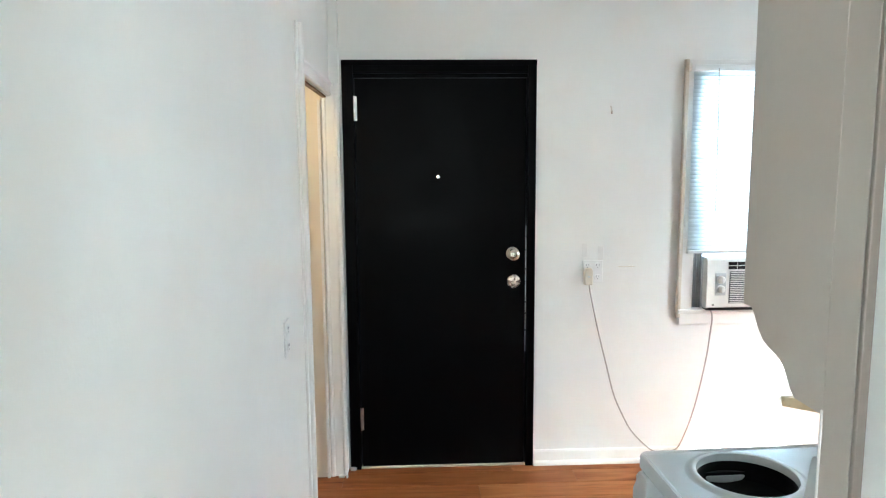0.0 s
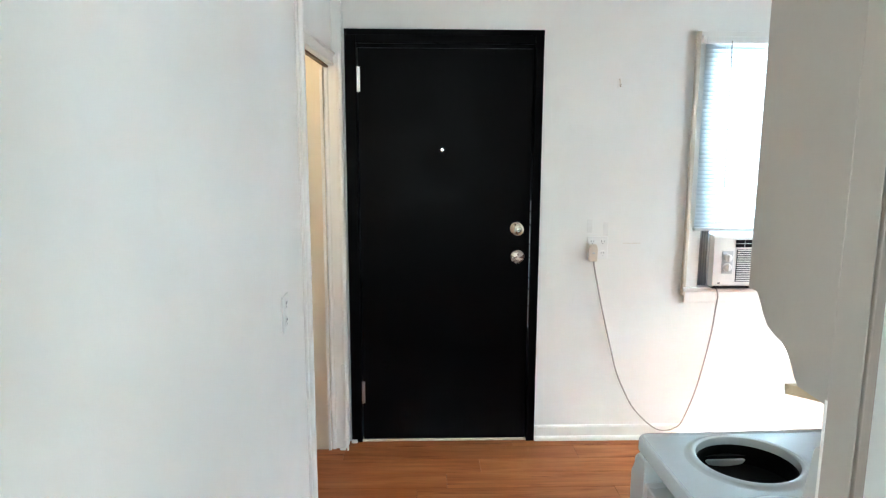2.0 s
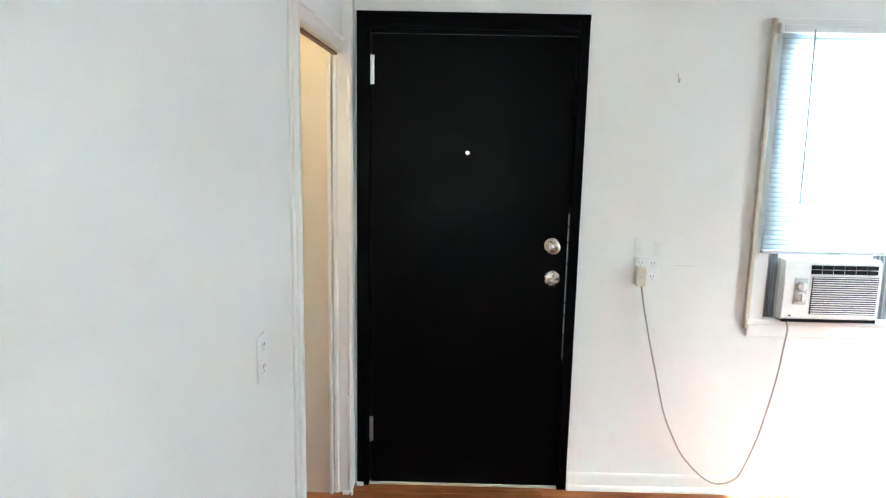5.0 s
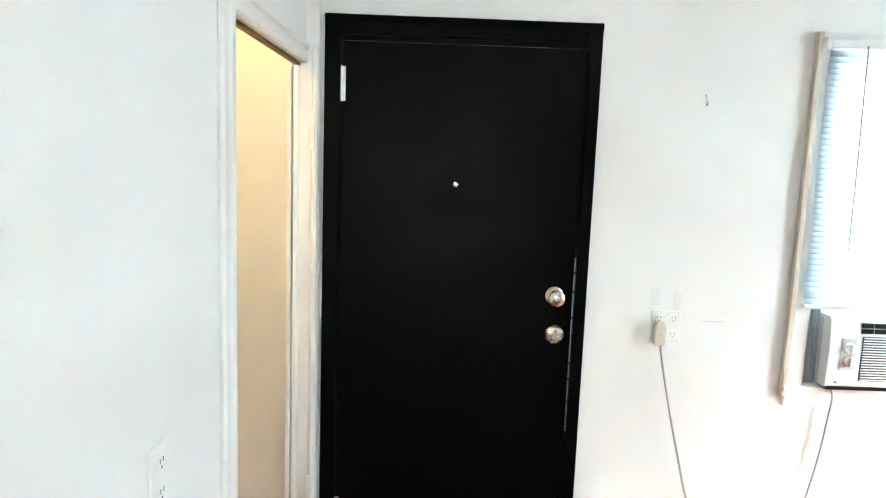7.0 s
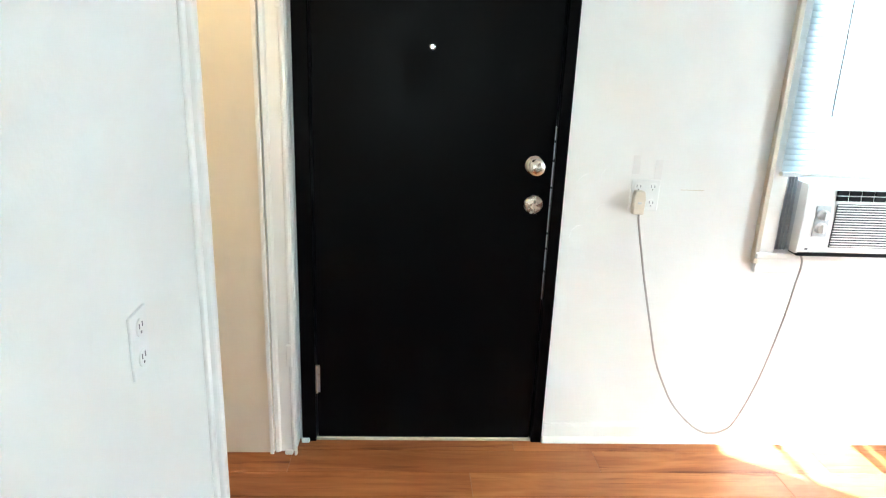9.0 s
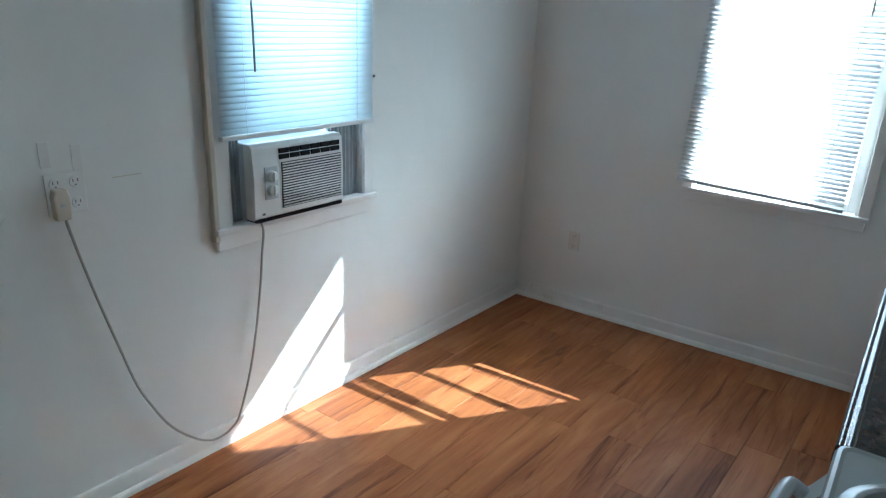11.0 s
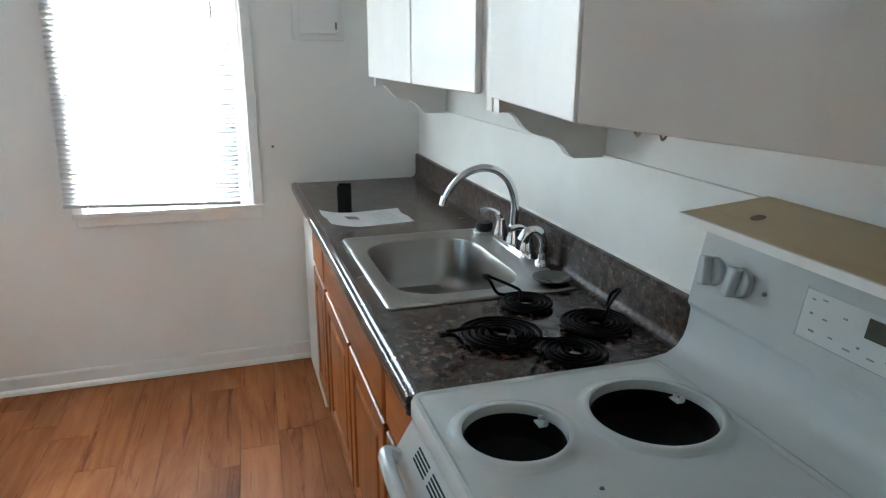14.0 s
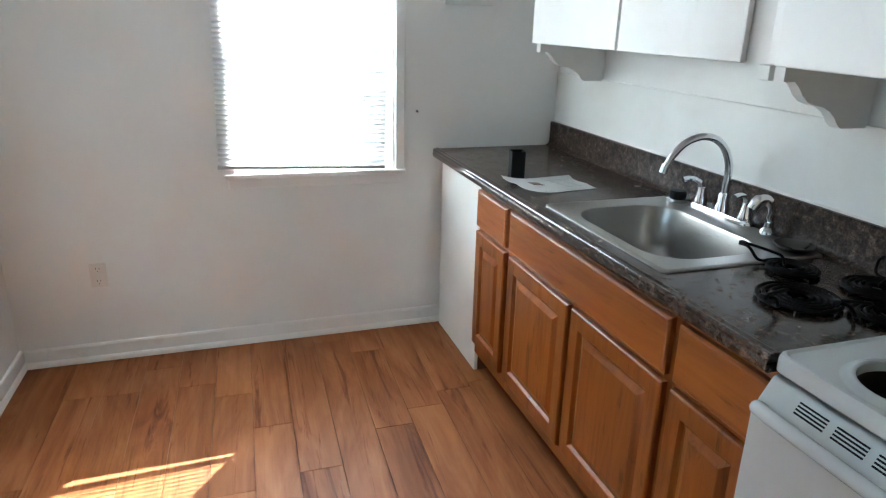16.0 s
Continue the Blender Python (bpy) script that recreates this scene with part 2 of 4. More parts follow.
def glass():
    m = bpy.data.materials.new("window_glass")
    m.use_nodes = True
    b = m.node_tree.nodes["Principled BSDF"]
    b.inputs["Base Color"].default_value = (0.95, 0.98, 0.97, 1)
    b.inputs["Roughness"].default_value = 0.0
    b.inputs["IOR"].default_value = 1.45
    b.inputs["Transmission Weight"].default_value = 1.0
    return m


GLASS = glass()
OVENGLASS = plain("oven_glass", (0.10, 0.105, 0.11), 0.08, 0.5, 0.05)


def bulb_glow():
    m = bpy.data.materials.new("lit_bulb")
    m.use_nodes = True
    b = m.node_tree.nodes["Principled BSDF"]
    b.inputs["Emission Color"].default_value = (1.0, 0.7, 0.35, 1)
    b.inputs["Emission Strength"].default_value = 6.0
    return m


BULB = bulb_glow()

# ---- building helpers ----


def add_mesh(bm, src):
    me = bpy.data.meshes.new("tmp")
    src.to_mesh(me)
    src.free()
    bm.from_mesh(me)
    bpy.data.meshes.remove(me)


def box(bm, x0, x1, y0, y1, z0, z1, bevel=0.0, seg=2):
    b = bmesh.new()
    bmesh.ops.create_cube(b, size=1.0)
    bmesh.ops.scale(b, vec=(x1 - x0, y1 - y0, z1 - z0), verts=b.verts)
    bmesh.ops.translate(b, vec=((x0 + x1) / 2, (y0 + y1) / 2, (z0 + z1) / 2), verts=b.verts)
    if bevel:
        bmesh.ops.bevel(b, geom=b.edges[:], offset=bevel, segments=seg, profile=0.5, affect="EDGES", clamp_overlap=True)
    add_mesh(bm, b)
    return bm


def boxed(x0, x1, y0, y1, z0, z1, bevel=0.0, seg=2):
    return box(bmesh.new(), x0, x1, y0, y1, z0, z1, bevel, seg)


def extruded(pts, axis, a0, a1, bevel=0.0):
    """A closed outline pushed along an axis. Points are (y, z) for x, (x, z) for y, (x, y) for z."""
    b = bmesh.new()

    def at(p, a):
        return {"x": (a, p[0], p[1]), "y": (p[0], a, p[1]), "z": (p[0], p[1], a)}[axis]

    lo, hi = [b.verts.new(at(p, a0)) for p in pts], [b.verts.new(at(p, a1)) for p in pts]
    b.faces.new(lo)
    b.faces.new(hi)
    n = len(pts)
    for i in range(n):
        b.faces.new((lo[i], lo[(i + 1) % n], hi[(i + 1) % n], hi[i]))
    bmesh.ops.recalc_face_normals(b, faces=b.faces)
    if bevel:
        bmesh.ops.bevel(b, geom=b.edges[:], offset=bevel, segments=2, profile=0.5, affect="EDGES", clamp_overlap=True)
    return b


def lathe(profile, centre=(0, 0, 0), seg=24, axis="z"):
    """Rings of (radius, height) round an axis."""
    b = bmesh.new()
    rings = []
    for r, h in profile:
        ring = []
        for i in range(seg):
            a = 2 * math.pi * i / seg
            u, v = r * math.cos(a), r * math.sin(a)
            p = {"z": (u, v, h), "y": (u, h, v), "x": (h, u, v)}[axis]
            ring.append(b.verts.new([c + d for c, d in zip(centre, p)]))
        rings.append(ring)
    for r1, r2 in zip(rings, rings[1:]):
        for i in range(seg):
            b.faces.new((r1[i], r1[(i + 1) % seg], r2[(i + 1) % seg], r2[i]))
    if profile[0][0] > 1e-5:
        b.faces.new(rings[0])
    if profile[-1][0] > 1e-5:
        b.faces.new(rings[-1])
    bmesh.ops.remove_doubles(b, verts=b.verts, dist=1e-6)
    bmesh.ops.recalc_face_normals(b, faces=b.faces)
    return b


def ringed(profile, centre=(0, 0, 0), seg=32):
    """An open surface of rings, with no caps."""
    b = lathe([(max(r, 1e-4), h) for r, h in profile], centre, seg)
    caps = [f for f in b.faces if len(f.verts) == seg]
    bmesh.ops.delete(b, geom=caps, context="FACES_ONLY")
    return b


def tube(pts, radius, seg=8, closed=False):
    b = bmesh.new()
    pts = [Vector(p) for p in pts]
    rad = radius if isinstance(radius, (list, tuple)) else [radius] * len(pts)
    up = Vector((0, 0, 1))
    rings = []
    for i, p in enumerate(pts):
        d = (pts[min(i + 1, len(pts) - 1)] - pts[max(i - 1, 0)]).normalized()
        side = d.cross(up)
        if side.length < 0.05:
            side = d.cross(Vector((1, 0, 0)))
        side.normalize()
        if rings and side.dot(last) < 0:
            side = -side
        last = side
        top = side.cross(d).normalized()
        rings.append([b.verts.new(p + rad[i] * (math.cos(2 * math.pi * k / seg) * side + math.sin(2 * math.pi * k / seg) * top)) for k in range(seg)])
    for r1, r2 in zip(rings, rings[1:]):
        for k in range(seg):
            b.faces.new((r1[k], r1[(k + 1) % seg], r2[(k + 1) % seg], r2[k]))
    b.faces.new(rings[0])
    b.faces.new(rings[-1])
    bmesh.ops.recalc_face_normals(b, faces=b.faces)
    return b


def curve_points(pts, steps=8):
    """A smooth line through the points."""
    pts = [Vector(p) for p in pts]
    out = []
    for i in range(len(pts) - 1):
        p0, p1, p2, p3 = pts[max(i - 1, 0)], pts[i], pts[i + 1], pts[min(i + 2, len(pts) - 1)]
        for s in range(steps):
            t = s / steps
            out.append(0.5 * ((2 * p1) + (p2 - p0) * t + (2 * p0 - 5 * p1 + 4 * p2 - p3) * t * t + (3 * p1 - p0 - 3 * p2 + p3) * t ** 3))
    out.append(pts[-1])
    return out


def part(name, bm, material, parent, label="", smooth=False, at=None):
    me = bpy.data.meshes.new(name)
    bm.to_mesh(me)
    bm.free()
    me.materials.append(material)
    if smooth:
        me.shade_smooth()
        me.set_sharp_from_angle(angle=radians(38))
    ob = new(name, me)
    if parent:
        ob.parent = parent
    if at is not None:
        ob.matrix_basis = at
    if label:
        ob["label"] = label
    return ob


def shared(name, me, parent, at):
    ob = new(name, me)
    ob.parent = parent
    ob.matrix_basis = at
    return ob


def thing(name, label, category, at=None, group=""):
    ob = new(name)
    ob.empty_display_size = 0.05
    if at is not None:
        ob.matrix_world = at
    return tagged(ob, label, category, group)


def structure(name, bm, material, label, category, at=None, smooth=False):
    ob = part(name, bm, material, None, "", smooth, at)
    return tagged(ob, label, category, kind="structure")


def holder(name, label, category, at=None):
    ob = thing(name, label, category, at)
    return tagged(ob, kind="structure")


# ---- the plan ----
XW, XE, YN, TOP = -0.118, 3.70, 3.40, 2.44
SKEW = pose(3.70, 0.955, 0, 0, 0, 2.0)  # the kitchen wall stands a little out of square
XEND = 0.885                            # where that wall ends at the hall


def kitchen(x_west):
    """Frame with x running east from x_west and y running away from the kitchen wall."""
    return SKEW @ pose(-(3.70 - x_west) / math.cos(radians(2.0)), 0, 0)


# the old floor rises a little towards the kitchen
LEAN = Matrix.Translation((0, 3.40, 0)) @ pose(0, 0, 0, -1.2, 0, 0) @ Matrix.Translation((0, -3.40, 0))

# walls: each with its openings left free
wn_b = bmesh.new()
DX0, DX1, DZ = -0.028, 0.882, 2.065
WX0, WX1, WZ0, WZ1 = 1.745, 2.39, 0.845, 2.06
for x0, x1, z0, z1 in ((XW - 1.3, DX0, -0.1, TOP), (DX0, DX1, DZ, TOP), (DX1, WX0, -0.1, TOP), (WX0, WX1, -0.1, WZ0), (WX0, WX1, WZ1, TOP), (WX1, XE + 0.236, -0.1, TOP)):
    box(wn_b, x0, x1, YN, YN + 0.16, z0, z1)
structure("wall_north", wn_b, WALL, "white painted plaster wall with scuffs", "wall")

EY0, EY1, EZ0, EZ1 = 1.745, 2.45, 0.825, 2.175
we_b = bmesh.new()
for y0, y1, z0, z1 in ((0.80, EY0, -0.1, TOP), (EY0, EY1, -0.1, EZ0), (EY0, EY1, EZ1, TOP), (EY1, YN, -0.1, TOP)):
    box(we_b, XE, XE + 0.236, y0, y1, z0, z1)
structure("wall_east", we_b, WALL, "white painted plaster wall with a window", "wall")

LY0, LY1, LZ = 2.459, 3.345, 1.948
ww_b = bmesh.new()
for y0, y1, z0, z1, t in ((-1.75, LY0, -0.1, TOP, 0.11), (LY0, LY1, LZ, TOP, 0.03), (LY1, YN, -0.1, TOP, 0.11)):
    box(ww_b, XW - t, XW, y0, y1, z0, z1)
structure("wall_west", ww_b, WALL, "long white painted wall with a narrow doorway", "wall")

# kitchen wall, with a lower lining that ends in a thin ledge
LW = (3.70 - XEND) / math.cos(radians(2.0))
STEP = 0.014  # the wall end stands proud of the hall wall
structure("wall_south", boxed(-LW + STEP, 0.12, -0.11, 0, -0.1, TOP), WALL_S, "white painted kitchen wall behind the counter", "wall", SKEW)
structure("wall_lining", boxed(-LW, 0.0, 0.0, 0.007, 0.0, 1.262, 0.002), WALL_S, "painted lining board with a ledge along its top", "wall lining", SKEW)
hall_b = bmesh.new()
box(hall_b, XEND + STEP, XEND + 0.11, -1.75, 0.792, -0.1, TOP)
structure("wall_hall", hall_b, WALL, "white painted hall wall", "wall")
# thin board added only to darken the end of the wall
structure("wall_end_shade", boxed(XEND + 0.001, XEND + STEP - 0.001, 0.7935, 0.862, 0, TOP - 0.001, 0.001), CABBEIGE, "thin beige board added to darken the shaded wall end", "trim")
# added strip; the step's shade is put into its dark colour
structure("hall_step_shade", boxed(XEND + 0.0005, XEND + STEP + 0.004, 0.783, 0.7915, 0, TOP - 0.001, 0.002), STEP_SHADE, "dark taupe strip coloured as the shaded step of the wall end", "trim")
hs_b = bmesh.new()
for x0, x1, z0, z1 in ((XW - 0.11, 0.05, -0.1, TOP), (0.05, 0.79, -0.1, 0.85), (0.05, 0.79, 2.05, TOP), (0.79, XEND + 0.11, -0.1, TOP)):
    box(hs_b, x0, x1, -1.86, -1.75, z0, z1)
structure("wall_hall_end", hs_b, WALL, "white painted wall with a window opening", "wall")
structure("ceiling", boxed(XW - 1.4, XE + 0.236, -1.86, YN + 0.16, TOP, TOP + 0.1), CEIL, "flat white painted ceiling", "ceiling")
structure("ground", boxed(-300, 300, -300, 300, -0.5, -0.35), GROUND_M, "pale paved ground outside", "ground")

# the small lit room behind the doorway
for cx0, cx1, cy0, cy1 in ((-1.30, -1.20, 2.0, YN), (-1.20, XW - 0.11, 2.0, 2.1), (-1.20, -0.1560, 3.30, 3.3445)):
    structure("wall_closet", boxed(cx0, cx1, cy0, cy1, -0.1, TOP), CLOSET, "cream painted wall of a small lit room", "wall")
bulb = thing("ceiling_bulb", "bare warm bulb in a white ceiling holder", "ceiling lamp", pose(-0.62, 2.62, TOP))
part("holder", lathe([(0.0, 0.0), (0.06, 0.0), (0.06, -0.02), (0.028, -0.05), (0.028, -0.09), (0.0, -0.09)]), PLASTIC_W, bulb, "white holder", True)
part("bulb", lathe([(0.0, -0.09), (0.014, -0.095), (0.02, -0.12), (0.034, -0.16), (0.03, -0.20), (0.0, -0.215)]), BULB, bulb, "lit bulb", True)

# baseboards
QR = [(0, 0), (0, 0.082), (0.006, 0.085), (0.012, 0.082), (0.015, 0.074), (0.016, 0.026), (0.020, 0.024), (0.025, 0.017), (0.027, 0.008), (0.027, 0)]
bn = extruded([(YN - a, z) for a, z in QR], "x", 0.918, XE)
structure("baseboard_north", bn, TRIM, "white painted baseboard with a rounded shoe", "baseboard")
be = extruded([(XE - a, z) for a, z in QR], "y", 1.50, YN - 0.0275)
structure("baseboard_east", be, TRIM, "white painted baseboard with a rounded shoe", "baseboard", LEAN)
bw = extruded([(XW + a, z) for a, z in QR], "y", -1.75, 2.399)
structure("baseboard_west", bw, TRIM, "white painted baseboard with a rounded shoe", "baseboard", LEAN)

# ---- black entrance door ----
door = holder("door_1", "closed flush entrance door painted glossy black", "door")
PHX, PHZ, PHR = 0.417, 1.55, 0.0055
lf = bmesh.new()
for y0, y1, xa, xb in ((YN - 0.002, YN + 0.042, 0.002, 0.866), (YN + 0.046, YN + 0.09, -0.002, 0.870)):
    box(lf, xa, PHX - PHR, y0, y1, 0.012, 2.04)
    box(lf, PHX + PHR, xb, y0, y1, 0.012, 2.04)
    box(lf, PHX - PHR, PHX + PHR, y0, y1, 0.012, PHZ - PHR)
    box(lf, PHX - PHR, PHX + PHR, y0, y1, PHZ + PHR, 2.04)
part("leaf", lf, BLACK, door)
fr = bmesh.new()
box(fr, -0.060, 0.0 - 0.004, YN - 0.022, YN - 0.0, 0.0, 2.125, 0.004)
box(fr, 0.872, 0.915, YN - 0.022, YN - 0.0, 0.0, 2.125, 0.004)
box(fr, -0.004, 0.872, YN - 0.022, YN - 0.0, 2.062, 2.125, 0.004)
box(fr, -0.060, 0.915, YN - 0.026, YN - 0.0215, 2.100, 2.128, 0.002)
part("casing", fr, BLACK, door, "glossy black casing")
jb = bmesh.new()
box(jb, -0.027, -0.002, YN, YN + 0.15, 0.0, 2.064)
box(jb, 0.870, 0.8815, YN, YN + 0.15, 0.0, 2.064)
box(jb, -0.002, 0.870, YN, YN + 0.15, 2.043, 2.064)
part("jamb", jb, BLACK, door)
part("threshold", boxed(-0.03, 0.88, YN - 0.012, YN + 0.05, 0.0, 0.011, 0.003), BEIGE_P, door, "worn pale threshold strip")
for z in (0.275, 1.892):
    hg = bmesh.new()
    box(hg, -0.004, 0.013, YN - 0.0045, YN - 0.0022, z - 0.06, z + 0.06)
    h = part("hinge", hg, HINGE_M, door, "steel hinge")
    part("pin", lathe([(0.0, -0.062), (0.006, -0.06), (0.006, 0.06), (0.0, 0.064)], (-0.001, YN - 0.009, z), 10), HINGE_M, h, "", True)
pp = part("peephole", ringed([(0.0056, -0.001), (0.0056, 0.004), (0.008, 0.005), (0.0105, 0.003), (0.0105, 0.0)], (0, 0, 0), 20), HINGE_M, door, "metal peephole ring", True, pose(PHX, YN - 0.002, PHZ, 90, 0, 0))
ln = part("lens", lathe([(0.0, 0.0), (0.0055, 0.0), (0.0055, -0.002), (0.0, -0.002)], (0, 0.02, 0), 14, "y"), GLASS, pp, "clear lens", False, pose(0, 0, 0, -90, 0, 0))
ln.visible_shadow = False
kn = part("door_knob", lathe([(0.0, 0.0), (0.034, 0.0), (0.034, -0.006), (0.028, -0.011), (0.013, -0.013), (0.012, -0.03), (0.024, -0.036), (0.030, -0.047), (0.028, -0.060), (0.017, -0.067), (0.0, -0.068)], (0.800, YN - 0.002, 1.152), 32, "y"), BRASSY, door, "satin nickel knob", True)
part("button", lathe([(0.0, 0.0), (0.010, 0.0), (0.010, -0.005), (0.0, -0.006)], (0.800, YN - 0.0695, 1.152), 12, "y"), BRASSY, kn, "", True)
db = part("deadbolt", lathe([(0.0, 0.0), (0.035, 0.0), (0.035, -0.008), (0.030, -0.014), (0.014, -0.016), (0.0, -0.016)], (0.807, YN - 0.002, 1.005), 32, "y"), BRASSY, door, "satin nickel deadbolt", True)
part("thumb_turn", boxed(0.801, 0.813, YN - 0.036, YN - 0.017, 0.987, 1.023, 0.003), BRASSY, db)
# bare spots where the paint has lifted along the closing edge
for z, h in ((1.27, 0.05), (1.205, 0.06), (1.12, 0.09), (1.035, 0.06), (0.95, 0.10), (0.865, 0.05), (0.79, 0.08), (0.685, 0.11)):
    part("paint_chip", boxed(0.8670, 0.8705, YN - 0.005, YN - 0.001, z - h / 2, z + h / 2), HINGE_M, door, "bright bare edge")
part("strike_plate", boxed(0.915, 0.918, YN - 0.016, YN - 0.002, 0.46, 0.52, 0.001), BEIGE_P, door, "pale patch of old paint")
part("corner_chip", boxed(-0.0615, -0.03, YN - 0.034, YN - 0.005, 0.0, 0.018, 0.004), TRIM, door, "white paint blob at the foot")

# ---- narrow doorway in the long wall ----
dw = holder("door_2", "open doorway with old layered white casing", "doorway")
JX = XW - 0.11
hd = bmesh.new()
# thin strip; the shadow under the head is put into its brown
box(hd, XW - 0.028, XW - 0.012, LY0 + 0.0155, LY1 - 0.0205, LZ - 0.010, LZ - 0.0005)
part("head_jamb", hd, JAMB_SHADE, dw, "head jamb strip coloured brown for its shaded underside")
part("near_jamb", boxed(JX, XW, LY0, LY0 + 0.015, 0, LZ), TRIM, dw)
part("far_jamb", boxed(-0.155, -0.0735, LY1 - 0.02, LY1 - 0.0005, 0, LZ), TRIM, dw)
part("stop", boxed(-0.171, -0.157, LY1 - 0.058, LY1 - 0.0455, 0, LZ - 0.021, 0.002), TRIM, dw)
CAS = [(0.0, 0.0), (0.0, 0.011), (0.010, 0.017), (0.018, 0.017), (0.024, 0.012), (0.070, 0.014), (0.078, 0.022), (0.092, 0.024), (0.098, 0.018), (0.098, 0.0)]
part("near_strip", boxed(XW, XW + 0.010, 2.400, 2.4275, 0, 2.12, 0.003), TRIM, dw, "thin outer board running above the casing")
part("near_casing", boxed(XW, XW + 0.024, 2.428, LY0 + 0.002, 0, 2.12, 0.006), TRIM, dw, "rounded white casing")
part("far_casing", extruded([(-0.071 - a * 0.85, LY1 - 0.0205 - b) for a, b in CAS], "z", 0, LZ + 0.060), TRIM, dw, "moulded white casing")
part("corner_block", boxed(XW + 0.0005, -0.0715, LY1 + 0.0, YN - 0.0005, 0, TOP - 0.001), WALL, dw, "white wall return in the corner")
part("head_casing", extruded([(XW + b, LZ - 0.002 + a * 0.64) for a, b in CAS], "y", LY0 + 0.0025, LY1 - 0.048), TRIM, dw, "moulded white head casing")
pl = bmesh.new()
box(pl, -0.114, -0.082, LY1 - 0.062, LY1 - 0.0455, 0.0, 0.018, 0.006)
box(pl, -0.076, -0.066, LY1 - 0.066, LY1 - 0.0455, 0.0, 0.022, 0.004)
part("foot_blobs", pl, TRIM, dw, "thick paint at the casing's foot")
for z in (1.70, 0.42):
    part("hinge_leaf", boxed(-0.098, -0.078, LY1 - 0.0500, LY1 - 0.0325, z - 0.045, z + 0.045, 0.003), TRIM, dw, "painted-over hinge")


def outlet_plate(name, label, at, w=0.072, h=0.116, sockets=((0.0, 0.028), (0.0, -0.028)), mat=PLASTIC_W, slot=INK):
    """A wall plate facing +y of its frame."""
    o = thing(name, label, "wall socket", at)
    part("plate", boxed(-w / 2, w / 2, 0, 0.006, -h / 2, h / 2, 0.002), mat, o)
    for sx, sz in sockets:
        r = part("receptacle", lathe([(0.0, 0.0061), (0.0165, 0.0061), (0.016, 0.0085), (0.0, 0.0088)], (sx, 0, sz), 20, "y"), mat, o, "", True)
        sl = bmesh.new()
        box(sl, sx - 0.0078, sx - 0.0054, 0.0082, 0.0095, sz, sz + 0.009)
        box(sl, sx + 0.0054, sx + 0.0078, 0.0082, 0.0095, sz, sz + 0.009)
        box(sl, sx - 0.002, sx + 0.002, 0.0082, 0.0095, sz - 0.010, sz - 0.006)
        part("slots", sl, slot, r, "dark slots")
    return o


outlet_plate("wall_socket", "white double socket plate on the long wall", pose(XW, 2.061, 1.070, 0, 0, -90))
outlet_plate("wall_socket", "small pale beige double socket plate low on the wall", pose(XE, 3.045, 0.405, 0, 0, 90), 0.066, 0.106, mat=PLATE_P)
ns = outlet_plate("wall_socket", "white four-gang socket plate beside the door", pose(1.220, YN, 1.052, 0, 0, 180), 0.108, 0.118, ((0.027, 0.03), (0.027, -0.03), (-0.027, 0.03), (-0.027, -0.03)))
for x, z, h in ((1.178, 1.165, 0.07), (1.262, 1.11, 0.15)):
    tape = tagged(part("tape_strip", boxed(x - 0.014, x + 0.014, YN - 0.0025, YN, z - h / 2, z + h / 2, 0.001), TAPE, None), "yellowed strip of old tape on the wall", "tape strip")
# rough plaster repairs beside the door
random.seed(5)
for px, pz, w, h in ((0.998, 1.045, 0.044, 0.090), (1.076, 1.110, 0.026, 0.045), (0.985, 0.880, 0.034, 0.05), (1.066, 0.985, 0.02, 0.03)):
    rim = [(w * random.uniform(0.84, 1.0) * math.cos(2 * math.pi * i / 18), h * random.uniform(0.84, 1.0) * math.sin(2 * math.pi * i / 18)) for i in range(18)]
    patch = part("plaster_patch", extruded(rim, "y", -0.0014, 0.003), WALL, None, "", False, pose(px, YN, pz))
    tagged(patch, "rough white plaster repair on the wall", "plaster patch", "plaster repairs beside the door")
hk = thing("wall_hook", "small painted metal hook on the wall", "wall hook", pose(1.297, YN, 1.887))
part("hook_plate", boxed(-0.009, 0.009, -0.004, 0, -0.028, 0.028, 0.002), TRIM, hk)
part("hook_arm", tube(curve_points([(0, -0.004, 0.012), (0, -0.014, 0.002), (0, -0.016, -0.016), (0, -0.024, -0.024), (0, -0.030, -0.012)], 5), 0.0035, 8), BRASSY, hk, "bent hook", True)
nl = thing("nail_mark", "dark nail and plug in the wall", "nail", pose(XE, 1.643, 1.085))
part("nail", lathe([(0.0, 0.0), (0.006, 0.0), (0.005, -0.010), (0.0, -0.011)], (0, 0, 0), 10, "x"), INK, nl, "", True)
scr = thing("scratch", "thin dark scuff line on the wall", "scuff", pose(1.40, YN - 0.001, 1.075))
part("mark", boxed(-0.045, 0.045, -0.0006, 0.0, -0.0015, 0.0015), BEIGE_P, scr)

# electric panel cover on the east wall
ep = thing("electric_panel", "flat painted metal breaker panel cover", "electric panel", pose(XE, 1.415, 1.57))
part("cover", boxed(-0.016, 0, -0.112, 0.112, -0.026, 0.43, 0.003), WALL, ep)
part("panel_door", boxed(-0.034, -0.020, -0.086, 0.086, 0.0, 0.40, 0.003), TRIM, ep)
# grey sheet added to draw the shadow gap behind the panel door
part("shadow_gap", boxed(-0.0198, -0.0162, -0.080, 0.080, 0.006, 0.39), PANEL_G, ep, "grey sheet coloured as the shadow gap round the door")
part("latch", boxed(-0.038, -0.0342, -0.078, -0.070, 0.02, 0.05, 0.001), INK, ep, "dark latch")

# ---- north window with air conditioner ----


